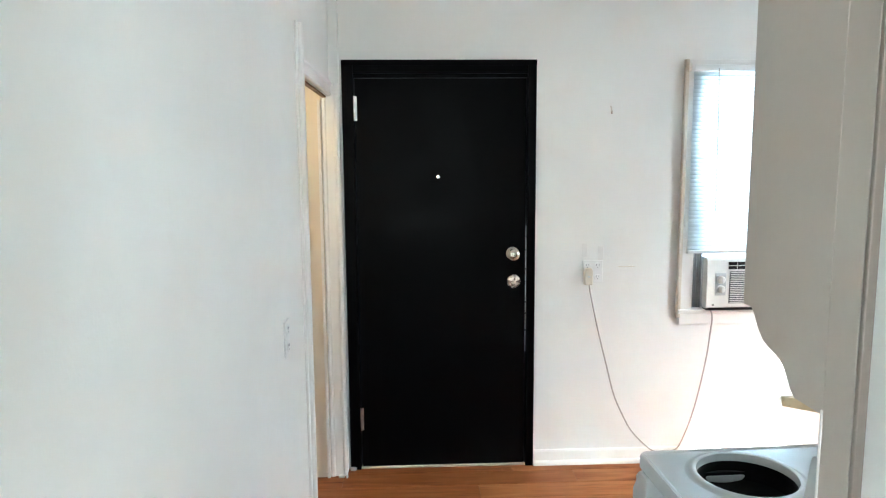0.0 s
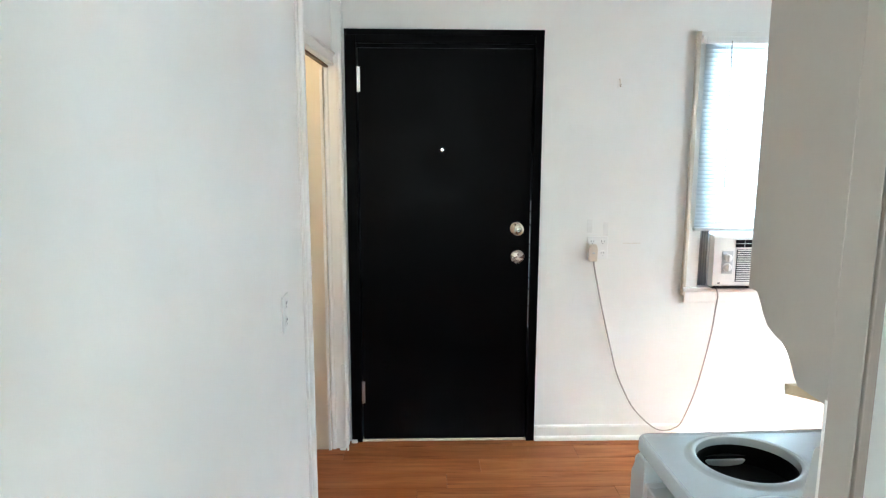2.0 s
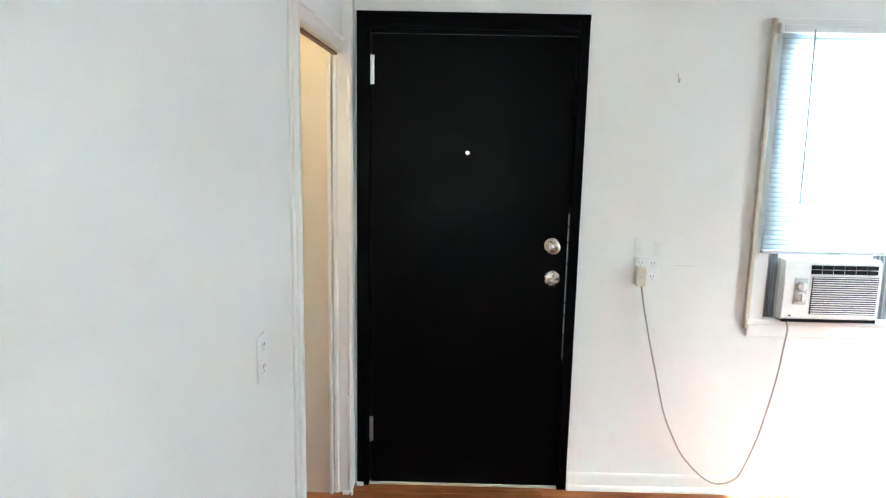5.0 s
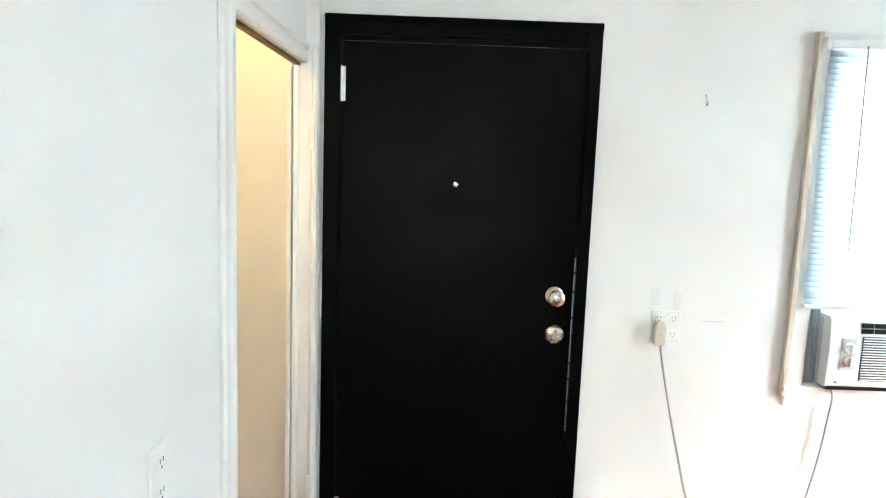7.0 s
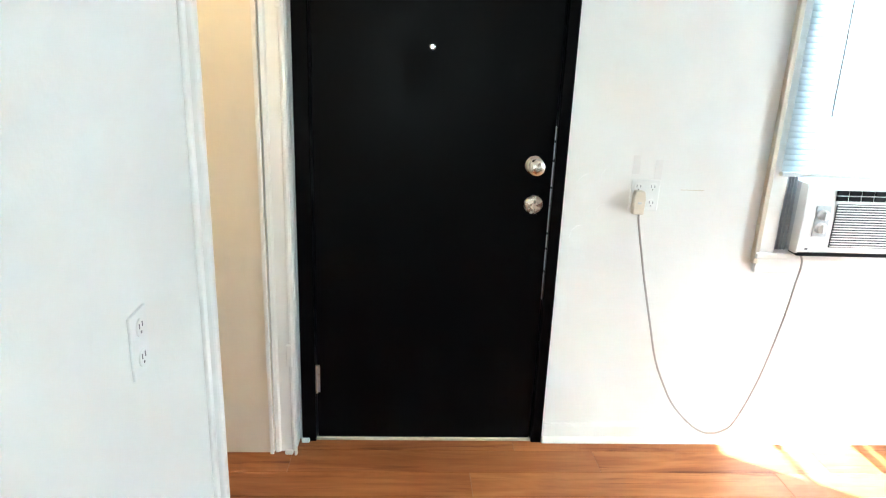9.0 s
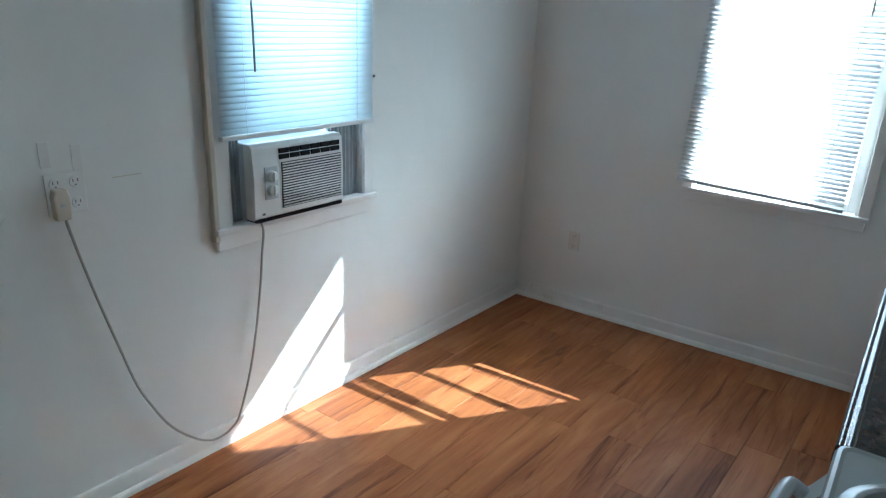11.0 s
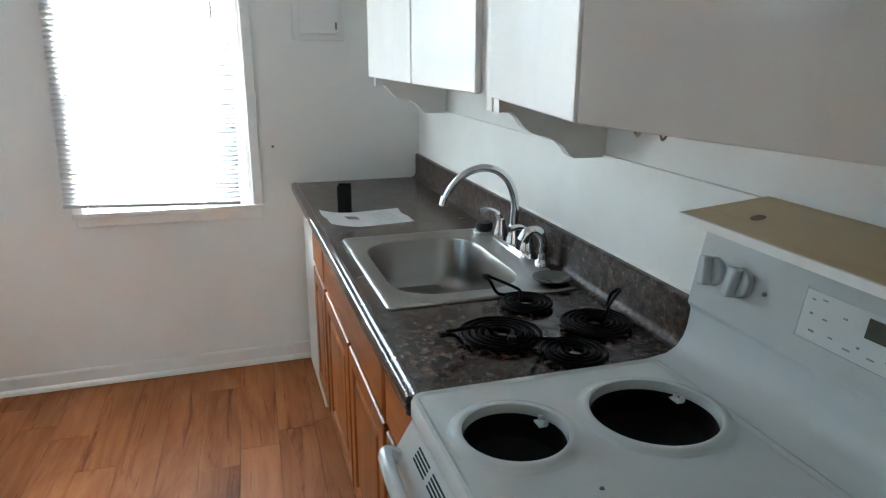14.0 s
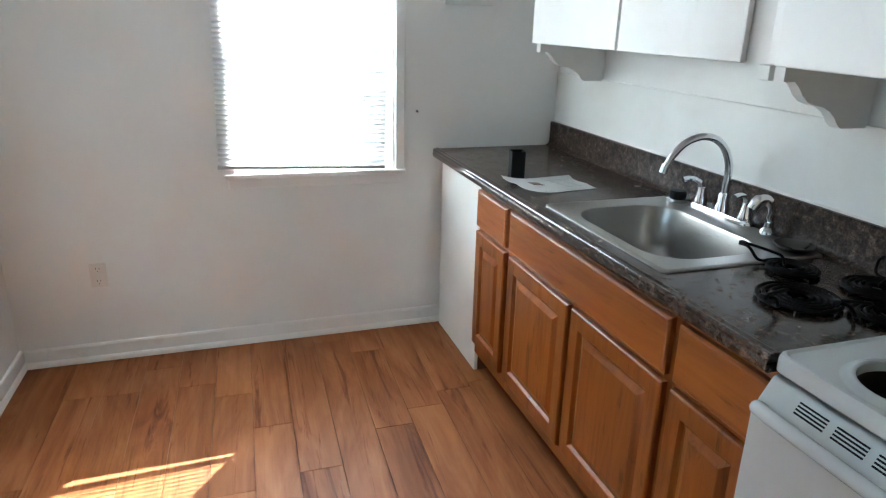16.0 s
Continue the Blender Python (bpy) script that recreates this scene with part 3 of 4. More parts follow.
def sash(parent, along, fixed, a0, a1, z0, z1, thick, muntin=None, rail=0.045, name="sash"):
    """A window sash in a wall: along is the axis it runs on, fixed the place across."""
    b = bmesh.new()

    def bx(u0, u1, w0, w1, t=0.0):
        if along == "x":
            box(b, u0, u1, fixed + t, fixed + thick - t, w0, w1, 0.003)
        else:
            box(b, fixed + t, fixed + thick - t, u0, u1, w0, w1, 0.003)

    bx(a0, a0 + 0.04, z0, z1)
    bx(a1 - 0.04, a1, z0, z1)
    bx(a0 + 0.04, a1 - 0.04, z0, z0 + rail, 0.001)
    bx(a0 + 0.04, a1 - 0.04, z1 - rail, z1, 0.001)
    if muntin:
        bx(a0 + 0.04, a1 - 0.04, muntin - 0.010, muntin + 0.010, 0.004)
    s = part(name, b, TRIM, parent)
    g = bmesh.new()
    mid = fixed + thick / 2
    if along == "x":
        box(g, a0 + 0.035, a1 - 0.035, mid - 0.002, mid + 0.002, z0 + rail - 0.005, z1 - rail + 0.005)
    else:
        box(g, mid - 0.002, mid + 0.002, a0 + 0.035, a1 - 0.035, z0 + rail - 0.005, z1 - rail + 0.005)
    p = part("pane", g, GLASS, s, "clear pane")
    p.visible_shadow = False
    return s


w1 = holder("window_1", "white wooden sash window raised over an air conditioner", "window")
part("left_casing", boxed(1.688, WX0, YN - 0.018, YN, 0.84, 2.12, 0.003), TRIM, w1)
# the bead's tan stands in for the shadow left of the casing
part("edge_shade_bead", boxed(1.668, 1.688, YN - 0.027, YN, 0.80, 2.13, 0.004), BEIGE_P, w1, "raised bead coloured tan as the shade beside the casing")
part("right_casing", boxed(WX1, 2.445, YN - 0.018, YN, 0.84, 2.12, 0.003), TRIM, w1)
part("head_casing", boxed(1.688, 2.445, YN - 0.020, YN, WZ1, 2.13, 0.003), TRIM, w1)
part("sill", boxed(1.672, 2.455, YN - 0.034, YN + 0.16, 0.822, 0.846, 0.005), TRIM, w1)
part("apron", boxed(1.684, 2.44, YN - 0.016, YN, 0.762, 0.8215, 0.003), TRIM, w1)
fr = bmesh.new()
box(fr, WX0, WX0 + 0.012, YN, YN + 0.16, 0.846, WZ1)
box(fr, WX1 - 0.012, WX1, YN, YN + 0.16, 0.846, WZ1)
box(fr, WX0 + 0.012, WX1 - 0.012, YN, YN + 0.16, WZ1 - 0.012, WZ1)
part("frame", fr, TRIM, w1)
sash(w1, "x", YN + 0.045, WX0 + 0.013, WX1 - 0.013, 1.145, 1.62, 0.03, None, 0.04, "lower_sash")
sash(w1, "x", YN + 0.080, WX0 + 0.013, WX1 - 0.013, 1.56, WZ1 - 0.013, 0.03, None, 0.04, "upper_sash")
pg = thing("blind_bracket", "small dark hold-down bracket on the casing", "bracket", pose(2.432, YN - 0.018, 1.325))
part("bracket_plate", boxed(-0.006, 0.006, -0.006, 0, -0.010, 0.010, 0.001), PLASTIC_W, pg)
part("pin", boxed(-0.004, 0.004, -0.014, -0.006, -0.005, 0.005, 0.001), INK, pg)


def slat_mesh(length, width, tilt, curve=0.0022, thick=0.0007):
    """One curved blind slat along x, tilted about it."""
    b = bmesh.new()
    rows = []
    ca, sa = math.cos(tilt), math.sin(tilt)
    for side in (1, -1):
        line = []
        for i in range(5):
            u = (i / 4 - 0.5) * width
            h = curve * (1 - (2 * u / width) ** 2) + side * thick / 2
            line.append((u * ca - h * sa, u * sa + h * ca))
        rows.append(line if side == 1 else line[::-1])
    ring = rows[0] + rows[1]
    lo = [b.verts.new((-length / 2, y, z)) for y, z in ring]
    hi = [b.verts.new((length / 2, y, z)) for y, z in ring]
    n = len(ring)
    for i in range(n):
        b.faces.new((lo[i], lo[(i + 1) % n], hi[(i + 1) % n], hi[i]))
    b.faces.new(lo)
    b.faces.new(hi)
    bmesh.ops.recalc_face_normals(b, faces=b.faces)
    return b


def mini_blind(name, label, at, length, drop, tilt, material, wand_x, wand_len, bottom_dark=False, step=0.0205, skip=0.0):
    """Hangs from its top; x runs along it, the room lies towards -y."""
    o = thing(name, label, "window blind", at)
    part("head_rail", boxed(-length / 2, length / 2, -0.018, 0.012, -0.030, 0, 0.003), PLASTIC_W, o, "white head rail")
    sm = slat_mesh(length - 0.008, 0.025, tilt)
    me = bpy.data.meshes.new("slat")
    sm.to_mesh(me)
    sm.free()
    me.materials.append(material)
    me.shade_smooth()
    z = -0.045
    while z > -drop + 0.018:
        shared("slat", me, o, pose(random.uniform(-0.001, 0.001), 0, z, random.uniform(-1.6, 1.6), random.uniform(-0.10, 0.10), 0))
        z -= step
    part("bottom_rail", boxed(-length / 2 + 0.002, length / 2 - 0.002, -0.013, 0.011, -drop, -drop + 0.016, 0.003), PLASTIC_W if not bottom_dark else PLASTIC_G, o, "bottom rail")
    for lx in (-length * 0.36, length * 0.36):
        part("ladder_cord", tube([(lx, -0.0135, -0.03), (lx, -0.0135, -drop + 0.01)], 0.0009, 5), PLASTIC_W, o)
    part("wand", tube([(wand_x, -0.024, -0.02), (wand_x + 0.004, -0.030, -wand_len * 0.5), (wand_x + 0.010, -0.028, -wand_len)], 0.0036, 8), CORD_M, o, "grey tilt wand", True)
    return o


mini_blind("mini_blind", "closed white vinyl mini blind over the window", pose(2.06, YN - 0.035, 2.10), 0.715, 0.955, radians(74), SLAT_N, -0.235, 0.735)
for sx, sgn in ((1.693, -1), (2.427, 1)):
    bk = thing("blind_bracket", "white bracket holding the blind's end", "bracket", pose(sx, YN - 0.0185, 2.085))
    part("bracket_box", boxed(-0.008, 0.008, -0.036, 0, -0.020, 0.022, 0.003), TRIM, bk)

# air conditioner
ac = thing("air_conditioner", "grey-white window air conditioner with two dials", "air conditioner", pose(2.013, YN, 0.8545))
FW, FD = 0.209, 0.064
part("body", boxed(-FW + 0.006, FW - 0.006, -FD + 0.05, 0.30, 0.0, 0.268, 0.004), PLASTIC_G, ac)
ff = extruded([(-FD + 0.050, 0.0), (-FD + 0.012, 0.0), (-FD, 0.012), (-FD - 0.004, 0.150), (-FD + 0.004, 0.258), (-FD + 0.016, 0.270), (-FD + 0.050, 0.270)], "x", -FW, FW, 0.003)
face = part("front", ff, PLASTIC_W, ac, "off-white moulded front")
GX0, GX1 = -0.090, 0.196
# flat sheet on the front; shade between the louvres is in its colour
part("grille_shade", boxed(GX0, GX1, -FD - 0.0052, -FD - 0.001, 0.030, 0.198, 0.002), GRILLE_SHADE, ac, "dark sheet coloured as the shade behind the louvres")
for i in range(17):
    z = 0.034 + i * 0.0098
    part("louvre", boxed(GX0 + 0.002, GX1 - 0.002, -FD - 0.010, -FD - 0.0054, z, z + 0.0044, 0.0012, 1), PLASTIC_W, ac)
for i in range(6):
    x = GX0 - 0.008 + i * 0.0485
    for z in (0.209, 0.230):
        part("air_vent", boxed(x + 0.002, x + 0.0450, -FD - 0.0045, -FD + 0.010, z, z + 0.017, 0.001, 1), BLACKPL, ac, "black outlet slot")
part("control_strip", boxed(-0.165, -0.108, -FD - 0.0056, -FD - 0.001, 0.072, 0.190, 0.002), PLASTIC_G, ac, "grey control strip")
for z in (0.106, 0.155):
    d = part("dial", lathe([(0.0, 0.0), (0.021, 0.0), (0.020, -0.012), (0.017, -0.015), (0.0, -0.015)], (-0.137, -FD - 0.0058, z), 24, "y"), PLASTIC_W, ac, "round white dial", True)
    part("grip", boxed(-0.1405, -0.1335, -FD - 0.029, -FD - 0.021, z - 0.017, z + 0.017, 0.002), PLASTIC_W, d)
part("badge", boxed(-0.178, -0.166, -FD - 0.0025, -FD, 0.018, 0.026, 0.001), INK, ac, "tiny dark badge")
# black strip put in for the shade under the case
part("under_gap_shade", boxed(-FW + 0.01, FW - 0.002, -FD + 0.004, 0.0, -0.008, 0.006), BLACKPL, ac, "black strip standing for shade in the gap under the case")
for x0, x1, ny in ((WX0 + 0.013, 1.808, 8), (2.218, WX1 - 0.013, 16)):
    fp = thing("side_filler", "grey pleated filler panel beside the unit", "filler panel", pose(0, YN + 0.010, 0.848))
    pts = []
    for i in range(ny + 1):
        pts.append((x0 + (x1 - x0) * i / ny, 0.0 if i % 2 else 0.006))
    part("pleats", extruded(pts + [(x1, 0.014), (x0, 0.014)], "z", 0.0, 0.294), PANEL_G, fp)
    part("rim", boxed(x0, x1, -0.004, 0.012, 0.288, 0.2965, 0.001), INK, fp, "dark top channel")

# cord from the unit to the socket
cord = thing("power_cord", "grey power cord sagging along the wall", "power cord", pose(0, YN, 0))
cpts = [(1.196, -0.036, 0.995), (1.203, -0.030, 0.955), (1.228, -0.028, 0.84), (1.260, -0.026, 0.705), (1.300, -0.026, 0.55), (1.341, -0.028, 0.395), (1.388, -0.030, 0.285), (1.440, -0.034, 0.191), (1.520, -0.036, 0.105),
        (1.580, -0.036, 0.066), (1.625, -0.036, 0.060), (1.668, -0.036, 0.072), (1.709, -0.034, 0.110), (1.768, -0.030, 0.264), (1.808, -0.028, 0.430), (1.838, -0.028, 0.60), (1.850, -0.030, 0.72), (1.852, -0.042, 0.80), (1.842, -0.046, 0.838), (1.826, -0.044, 0.853), (1.832, -0.020, 0.853)]
part("cable", tube(curve_points(cpts, 6), 0.0042, 8), CORD_M, cord, "", True)
part("plug", extruded([(-0.021, -0.045), (0.021, -0.045), (0.023, 0.02), (0.017, 0.043), (-0.017, 0.043), (-0.023, 0.02)], "y", -0.042, -0.0105, 0.005), BEIGE_P, cord, "chunky beige safety plug", False, pose(1.193, 0, 1.030))
part("reset_button", boxed(1.186, 1.200, -0.0445, -0.0425, 1.026, 1.034, 0.0008), PLASTIC_G, cord)

# ---- east window ----
w2 = holder("window_2", "white sash window with small divided panes", "window")
part("north_casing", boxed(XE - 0.016, XE, EY1, 2.497, EZ0, EZ1 + 0.06, 0.003), TRIM, w2)
part("south_casing", boxed(XE - 0.016, XE, 1.702, EY0, EZ0, EZ1 + 0.06, 0.003), TRIM, w2)
part("head_casing", boxed(XE - 0.018, XE, EY0, EY1, EZ1, EZ1 + 0.06, 0.003), TRIM, w2)
part("sill", boxed(XE - 0.028, XE + 0.24, 1.700, 2.495, EZ0 - 0.018, EZ0 + 0.002, 0.004), TRIM, w2)
part("apron", boxed(XE - 0.014, XE, 1.712, 2.482, 0.762, EZ0 - 0.0185, 0.003), TRIM, w2)
fr = bmesh.new()
box(fr, XE, XE + 0.235, EY0, EY0 + 0.012, EZ0 + 0.003, EZ1)
box(fr, XE, XE + 0.235, EY1 - 0.012, EY1, EZ0 + 0.003, EZ1)
box(fr, XE, XE + 0.235, EY0 + 0.012, EY1 - 0.012, EZ1 - 0.012, EZ1)
part("frame", fr, TRIM, w2)
sash(w2, "y", XE + 0.050, EY0 + 0.013, EY1 - 0.013, EZ0 + 0.004, 1.44, 0.028, 1.15, 0.030, "lower_sash")
sash(w2, "y", XE + 0.082, EY0 + 0.013, EY1 - 0.013, 1.37, EZ1 - 0.013, 0.028, 1.79, 0.030, "upper_sash")
mini_blind("mini_blind", "open-slatted white vinyl mini blind over a sunny window", pose(XE - 0.032, 2.122, 2.135) @ pose(0, 0, 0, 0, 0, -90) @ pose(0, 0, 0, 0, 1.7, 0), 0.725, 1.290, radians(31), SLAT_E, 0.27, 0.5, True)

# ---- base cabinets, counter and sink (frame: x east, y out from the kitchen wall) ----
KB = kitchen(0.0)  # x here equals plan x to within millimetres
CF = 0.575         # face of the cabinet frames
CT = 0.918         # counter height


def nested(w, h, loops):
    """A panel in x-z facing +y, from rectangles of (inset, height)."""
    b = bmesh.new()
    rings = []
    for ins, d in loops:
        rings.append([b.verts.new(p) for p in ((ins, d, ins), (w - ins, d, ins), (w - ins, d, h - ins), (ins, d, h - ins))])
    for r1, r2 in zip(rings, rings[1:]):
        for i in range(4):
            b.faces.new((r1[i], r1[(i + 1) % 4], r2[(i + 1) % 4], r2[i]))
    b.faces.new(rings[0])
    b.faces.new(rings[-1])
    bmesh.ops.recalc_face_normals(b, faces=b.faces)
    return b


RAISED = [(0, 0), (0, 0.014), (0.003, 0.0185), (0.006, 0.0195), (0.050, 0.0195), (0.053, 0.0165), (0.058, 0.010), (0.064, 0.0095), (0.084, 0.0175), (0.088, 0.0185)]
SLAB = [(0, 0), (0, 0.013), (0.004, 0.0175), (0.008, 0.0195)]


def cabinet(label, x0, x1, fronts, doors):
    c = thing("base_cabinet", label, "cabinet", KB @ pose(x0, 0, 0), "base cabinets under the counter")
    w = x1 - x0
    b = bmesh.new()
    box(b, 0.0, 0.016, 0.02, CF - 0.02, 0.13, 0.876)
    box(b, w - 0.016, w, 0.02, CF - 0.02, 0.13, 0.876)
    box(b, 0.016, w - 0.016, 0.02, CF - 0.02, 0.13, 0.146)
    box(b, 0.016, w - 0.016, 0.02, 0.03, 0.146, 0.876)
    part("body", b, CABWOOD, c)
    for a in (0.0, w - 0.038):
        part("stile", boxed(a, a + 0.038, CF - 0.0195, CF, 0.13, 0.876, 0.001), CABWOOD, c)
    for z0, z1 in ((0.13, 0.175), (0.67, 0.72), (0.845, 0.876)):
        part("rail", boxed(0.038, w - 0.038, CF - 0.0195, CF - 0.0005, z0, z1), CABWOOD_H, c)
    part("toe_board", boxed(0.0, w, CF - 0.085, CF - 0.07, 0.036, 0.1295), CABDARK, c, "dark toe board")
    for a, e in fronts:
        part("drawer_front", nested(e - a, 0.148, SLAB), CABWOOD_H, c, "", False, pose(a - x0, CF + 0.0005, 0.702))
    for a, e in doors:
        part("cabinet_door", nested(e - a, 0.495, RAISED), CABWOOD, c, "raised-panel door", False, pose(a - x0, CF + 0.0005, 0.188))
    return c


cabinet("narrow orange-stained maple base cabinet", 2.862, 3.180, [(2.882, 3.172)], [(2.882, 3.172)])
cabinet("wide orange-stained maple sink cabinet with two doors", 1.905, 2.860, [(1.925, 2.850)], [(2.395, 2.842), (1.925, 2.372)])
cabinet("orange-stained maple base cabinet beside the range", 1.615, 1.903, [(1.618, 1.893)], [(1.618, 1.893)])
ep2 = thing("end_filler", "white painted filler panel beside the cabinets", "filler panel", KB @ pose(3.182, 0, 0))
part("panel", boxed(0, 0.505, CF - 0.018, CF - 0.002, 0.037, 0.876, 0.001), CABWHITE, ep2)
part("kick_block", boxed(-0.004, 0.016, CF - 0.09, CF - 0.019, 0.037, 0.135, 0.002), CABDARK, ep2)

# countertop with a hole for the sink, a rolled front edge and an upstand
SX0, SX1, SY0, SY1 = 2.022, 2.668, 0.055, 0.555
ct = thing("countertop", "dark brown speckled laminate countertop with upstand", "countertop", KB)
b = bmesh.new()
hx0, hx1, hy0, hy1 = SX0 + 0.02, SX1 - 0.02, SY0 + 0.02, SY1 - 0.02
gx, gy = (1.612, hx0, hx1, 3.694), (0.03, hy0, hy1, 0.590)
gv = {(i, j, k): b.verts.new((gx[i], gy[j], CT - 0.038 * k)) for i in range(4) for j in range(4) for k in range(2)}
for i in range(3):
    for j in range(3):
        if (i, j) != (1, 1):
            for k in range(2):
                b.faces.new([gv[i + di, j + dj, k] for di, dj in ((0, 0), (1, 0), (1, 1), (0, 1))])
for (i0, j0), (i1, j1) in (((1, 1), (2, 1)), ((2, 1), (2, 2)), ((2, 2), (1, 2)), ((1, 2), (1, 1)), ((0, 0), (3, 0)), ((3, 0), (3, 3)), ((3, 3), (0, 3)), ((0, 3), (0, 0))):
    steps = max(abs(i1 - i0), abs(j1 - j0))
    for q in range(steps):
        p, n = (i0 + (i1 - i0) * q // steps, j0 + (j1 - j0) * q // steps), (i0 + (i1 - i0) * (q + 1) // steps, j0 + (j1 - j0) * (q + 1) // steps)
        b.faces.new((gv[(*p, 0)], gv[(*n, 0)], gv[(*n, 1)], gv[(*p, 1)]))
bmesh.ops.recalc_face_normals(b, faces=b.faces)
part("slab", b, COUNTER, ct)
NOSE = [(0.5902, CT - 0.038), (0.5902, CT), (0.594, CT + 0.0035), (0.598, CT + 0.0045), (0.602, CT + 0.0035), (0.605, CT + 0.001), (0.608, CT + 0.0005), (0.611, CT + 0.0015), (0.6145, CT + 0.001), (0.6175, CT - 0.002), (0.619, CT - 0.007), (0.6175, CT - 0.011), (0.6175, CT - 0.014), (0.6195, CT - 0.018), (0.6195, CT - 0.030), (0.617, CT - 0.036), (0.612, CT - 0.038)]
part("front_edge", extruded(NOSE, "x", 1.612, 3.694), COUNTER_EDGE, ct, "glossy rolled front edge", True)
UP = [(0.0075, CT), (0.0075, CT + 0.112), (0.024, CT + 0.112), (0.028, CT + 0.108), (0.028, CT + 0.022), (0.032, CT + 0.010), (0.045, CT + 0.0008), (0.045, CT)]
part("upstand", extruded(UP, "x", 1.612, 3.694), COUNTER_BACK, ct, "glossy speckled upstand", True)
part("caulk", extruded([(0.0075, CT + 0.1125), (0.0075, CT + 0.118), (0.014, CT + 0.1125)], "x", 1.612, 3.694), TRIM, ct, "line of white caulk")

sink = thing("sink", "brushed stainless steel drop-in sink, single bowl", "sink", KB @ pose(SX0, SY0, CT))
SW, SD = SX1 - SX0, SY1 - SY0


def round_rect(x0, x1, y0, y1, r, z, n=7):
    out = []
    for cx, cy, a0 in ((x1 - r, y1 - r, 0), (x0 + r, y1 - r, 90), (x0 + r, y0 + r, 180), (x1 - r, y0 + r, 270)):
        for i in range(n):
            a = radians(a0 + 90 * i / (n - 1))
            out.append((cx + r * math.cos(a), cy + r * math.sin(a), z))
    return out


def lofted(loops, cap=True):
    b = bmesh.new()
    rings = [[b.verts.new(p) for p in lp] for lp in loops]
    n = len(rings[0])
    for r1, r2 in zip(rings, rings[1:]):
        for i in range(n):
            b.faces.new((r1[i], r1[(i + 1) % n], r2[(i + 1) % n], r2[i]))
    if cap:
        b.faces.new(rings[-1])
    bmesh.ops.recalc_face_normals(b, faces=b.faces)
    return b


BX0, BX1, BY0, BY1 = 0.075, SW - 0.075, 0.105, SD - 0.05
loops = [round_rect(0, SW, 0, SD, 0.015, 0.0), round_rect(0, SW, 0, SD, 0.015, 0.003), round_rect(0.004, SW - 0.004, 0.004, SD - 0.004, 0.014, 0.006),
         round_rect(0.014, SW - 0.014, 0.014, SD - 0.014, 0.014, 0.006), round_rect(0.020, SW - 0.020, 0.020, SD - 0.020, 0.014, 0.0035),
         round_rect(BX0 - 0.012, BX1 + 0.012, BY0 - 0.012, BY1 + 0.012, 0.122, 0.0035), round_rect(BX0 - 0.004, BX1 + 0.004, BY0 - 0.004, BY1 + 0.004, 0.115, 0.001),
         round_rect(BX0, BX1, BY0, BY1, 0.11, -0.008), round_rect(BX0 + 0.008, BX1 - 0.008, BY0 + 0.008, BY1 - 0.008, 0.105, -0.12),
         round_rect(BX0 + 0.018, BX1 - 0.018, BY0 + 0.018, BY1 - 0.018, 0.095, -0.148), round_rect(BX0 + 0.04, BX1 - 0.04, BY0 + 0.04, BY1 - 0.04, 0.06, -0.160),
         round_rect(BX0 + 0.16, BX1 - 0.16, BY0 + 0.12, BY1 - 0.12, 0.03, -0.166)]
part("basin", lofted(loops), STEEL, sink, "", True)
DC = ((BX0 + BX1) / 2, (BY0 + BY1) / 2, -0.166)
dr = part("drain", lathe([(0.0, 0.001), (0.030, 0.001), (0.044, 0.004), (0.046, 0.001), (0.046, 0.0)], DC, 28), CHROME, sink, "chrome drain ring", True)
part("strainer", lathe([(0.0, 0.0015), (0.028, 0.0015), (0.026, 0.004), (0.0, 0.006)], DC, 20), INK, dr, "dark strainer", True)

# faucet
FCX, FY, FZ = 2.412, 0.070, CT + 0.0045
fa = thing("faucet", "chrome high-arc kitchen faucet with two lever handles", "faucet", KB @ pose(FCX, FY, FZ))
bp = bmesh.new()
add_mesh(bp, lofted([round_rect(-0.135, 0.135, -0.026, 0.026, 0.025, 0.0), round_rect(-0.135, 0.135, -0.026, 0.026, 0.025, 0.010), round_rect(-0.130, 0.130, -0.021, 0.021, 0.02, 0.017)]))
part("base_plate", bp, CHROME, fa, "", True)
part("spout_base", lathe([(0.0, 0.017), (0.024, 0.017), (0.022, 0.03), (0.017, 0.045), (0.016, 0.07), (0.013, 0.075), (0.0, 0.075)], (0, 0, 0), 20), CHROME, fa, "", True)
sp = [(0, 0.0, 0.06), (-0.003, 0.0, 0.12), (-0.004, 0.004, 0.165), (0.0, 0.024, 0.212), (0.004, 0.062, 0.243), (0.008, 0.110, 0.250), (0.012, 0.160, 0.232), (0.016, 0.196, 0.195), (0.018, 0.214, 0.160)]
spp = curve_points(sp, 6)
spout = part("spout", tube(spp, [0.0125 - 0.002 * i / len(spp) for i in range(len(spp))], 14), CHROME, fa, "", True)
part("aerator", tube([(0.018, 0.213, 0.168), (0.019, 0.220, 0.142)], 0.0135, 14), CHROME, spout, "", True)
for sx in (1, -1):
    hb = part("handle_base", lathe([(0.0, 0.017), (0.022, 0.017), (0.021, 0.03), (0.015, 0.05), (0.014, 0.068), (0.0, 0.074)], (sx * 0.102, 0, 0), 18), CHROME, fa, "", True)
    part("lever", tube(curve_points([(sx * 0.102, 0.0, 0.062), (sx * 0.106, 0.012, 0.085), (sx * 0.112, 0.036, 0.096), (sx * 0.118, 0.066, 0.092)], 5), [0.010] * 6 + [0.008] * 6 + [0.0095] * 4, 12), CHROME, hb, "", True)
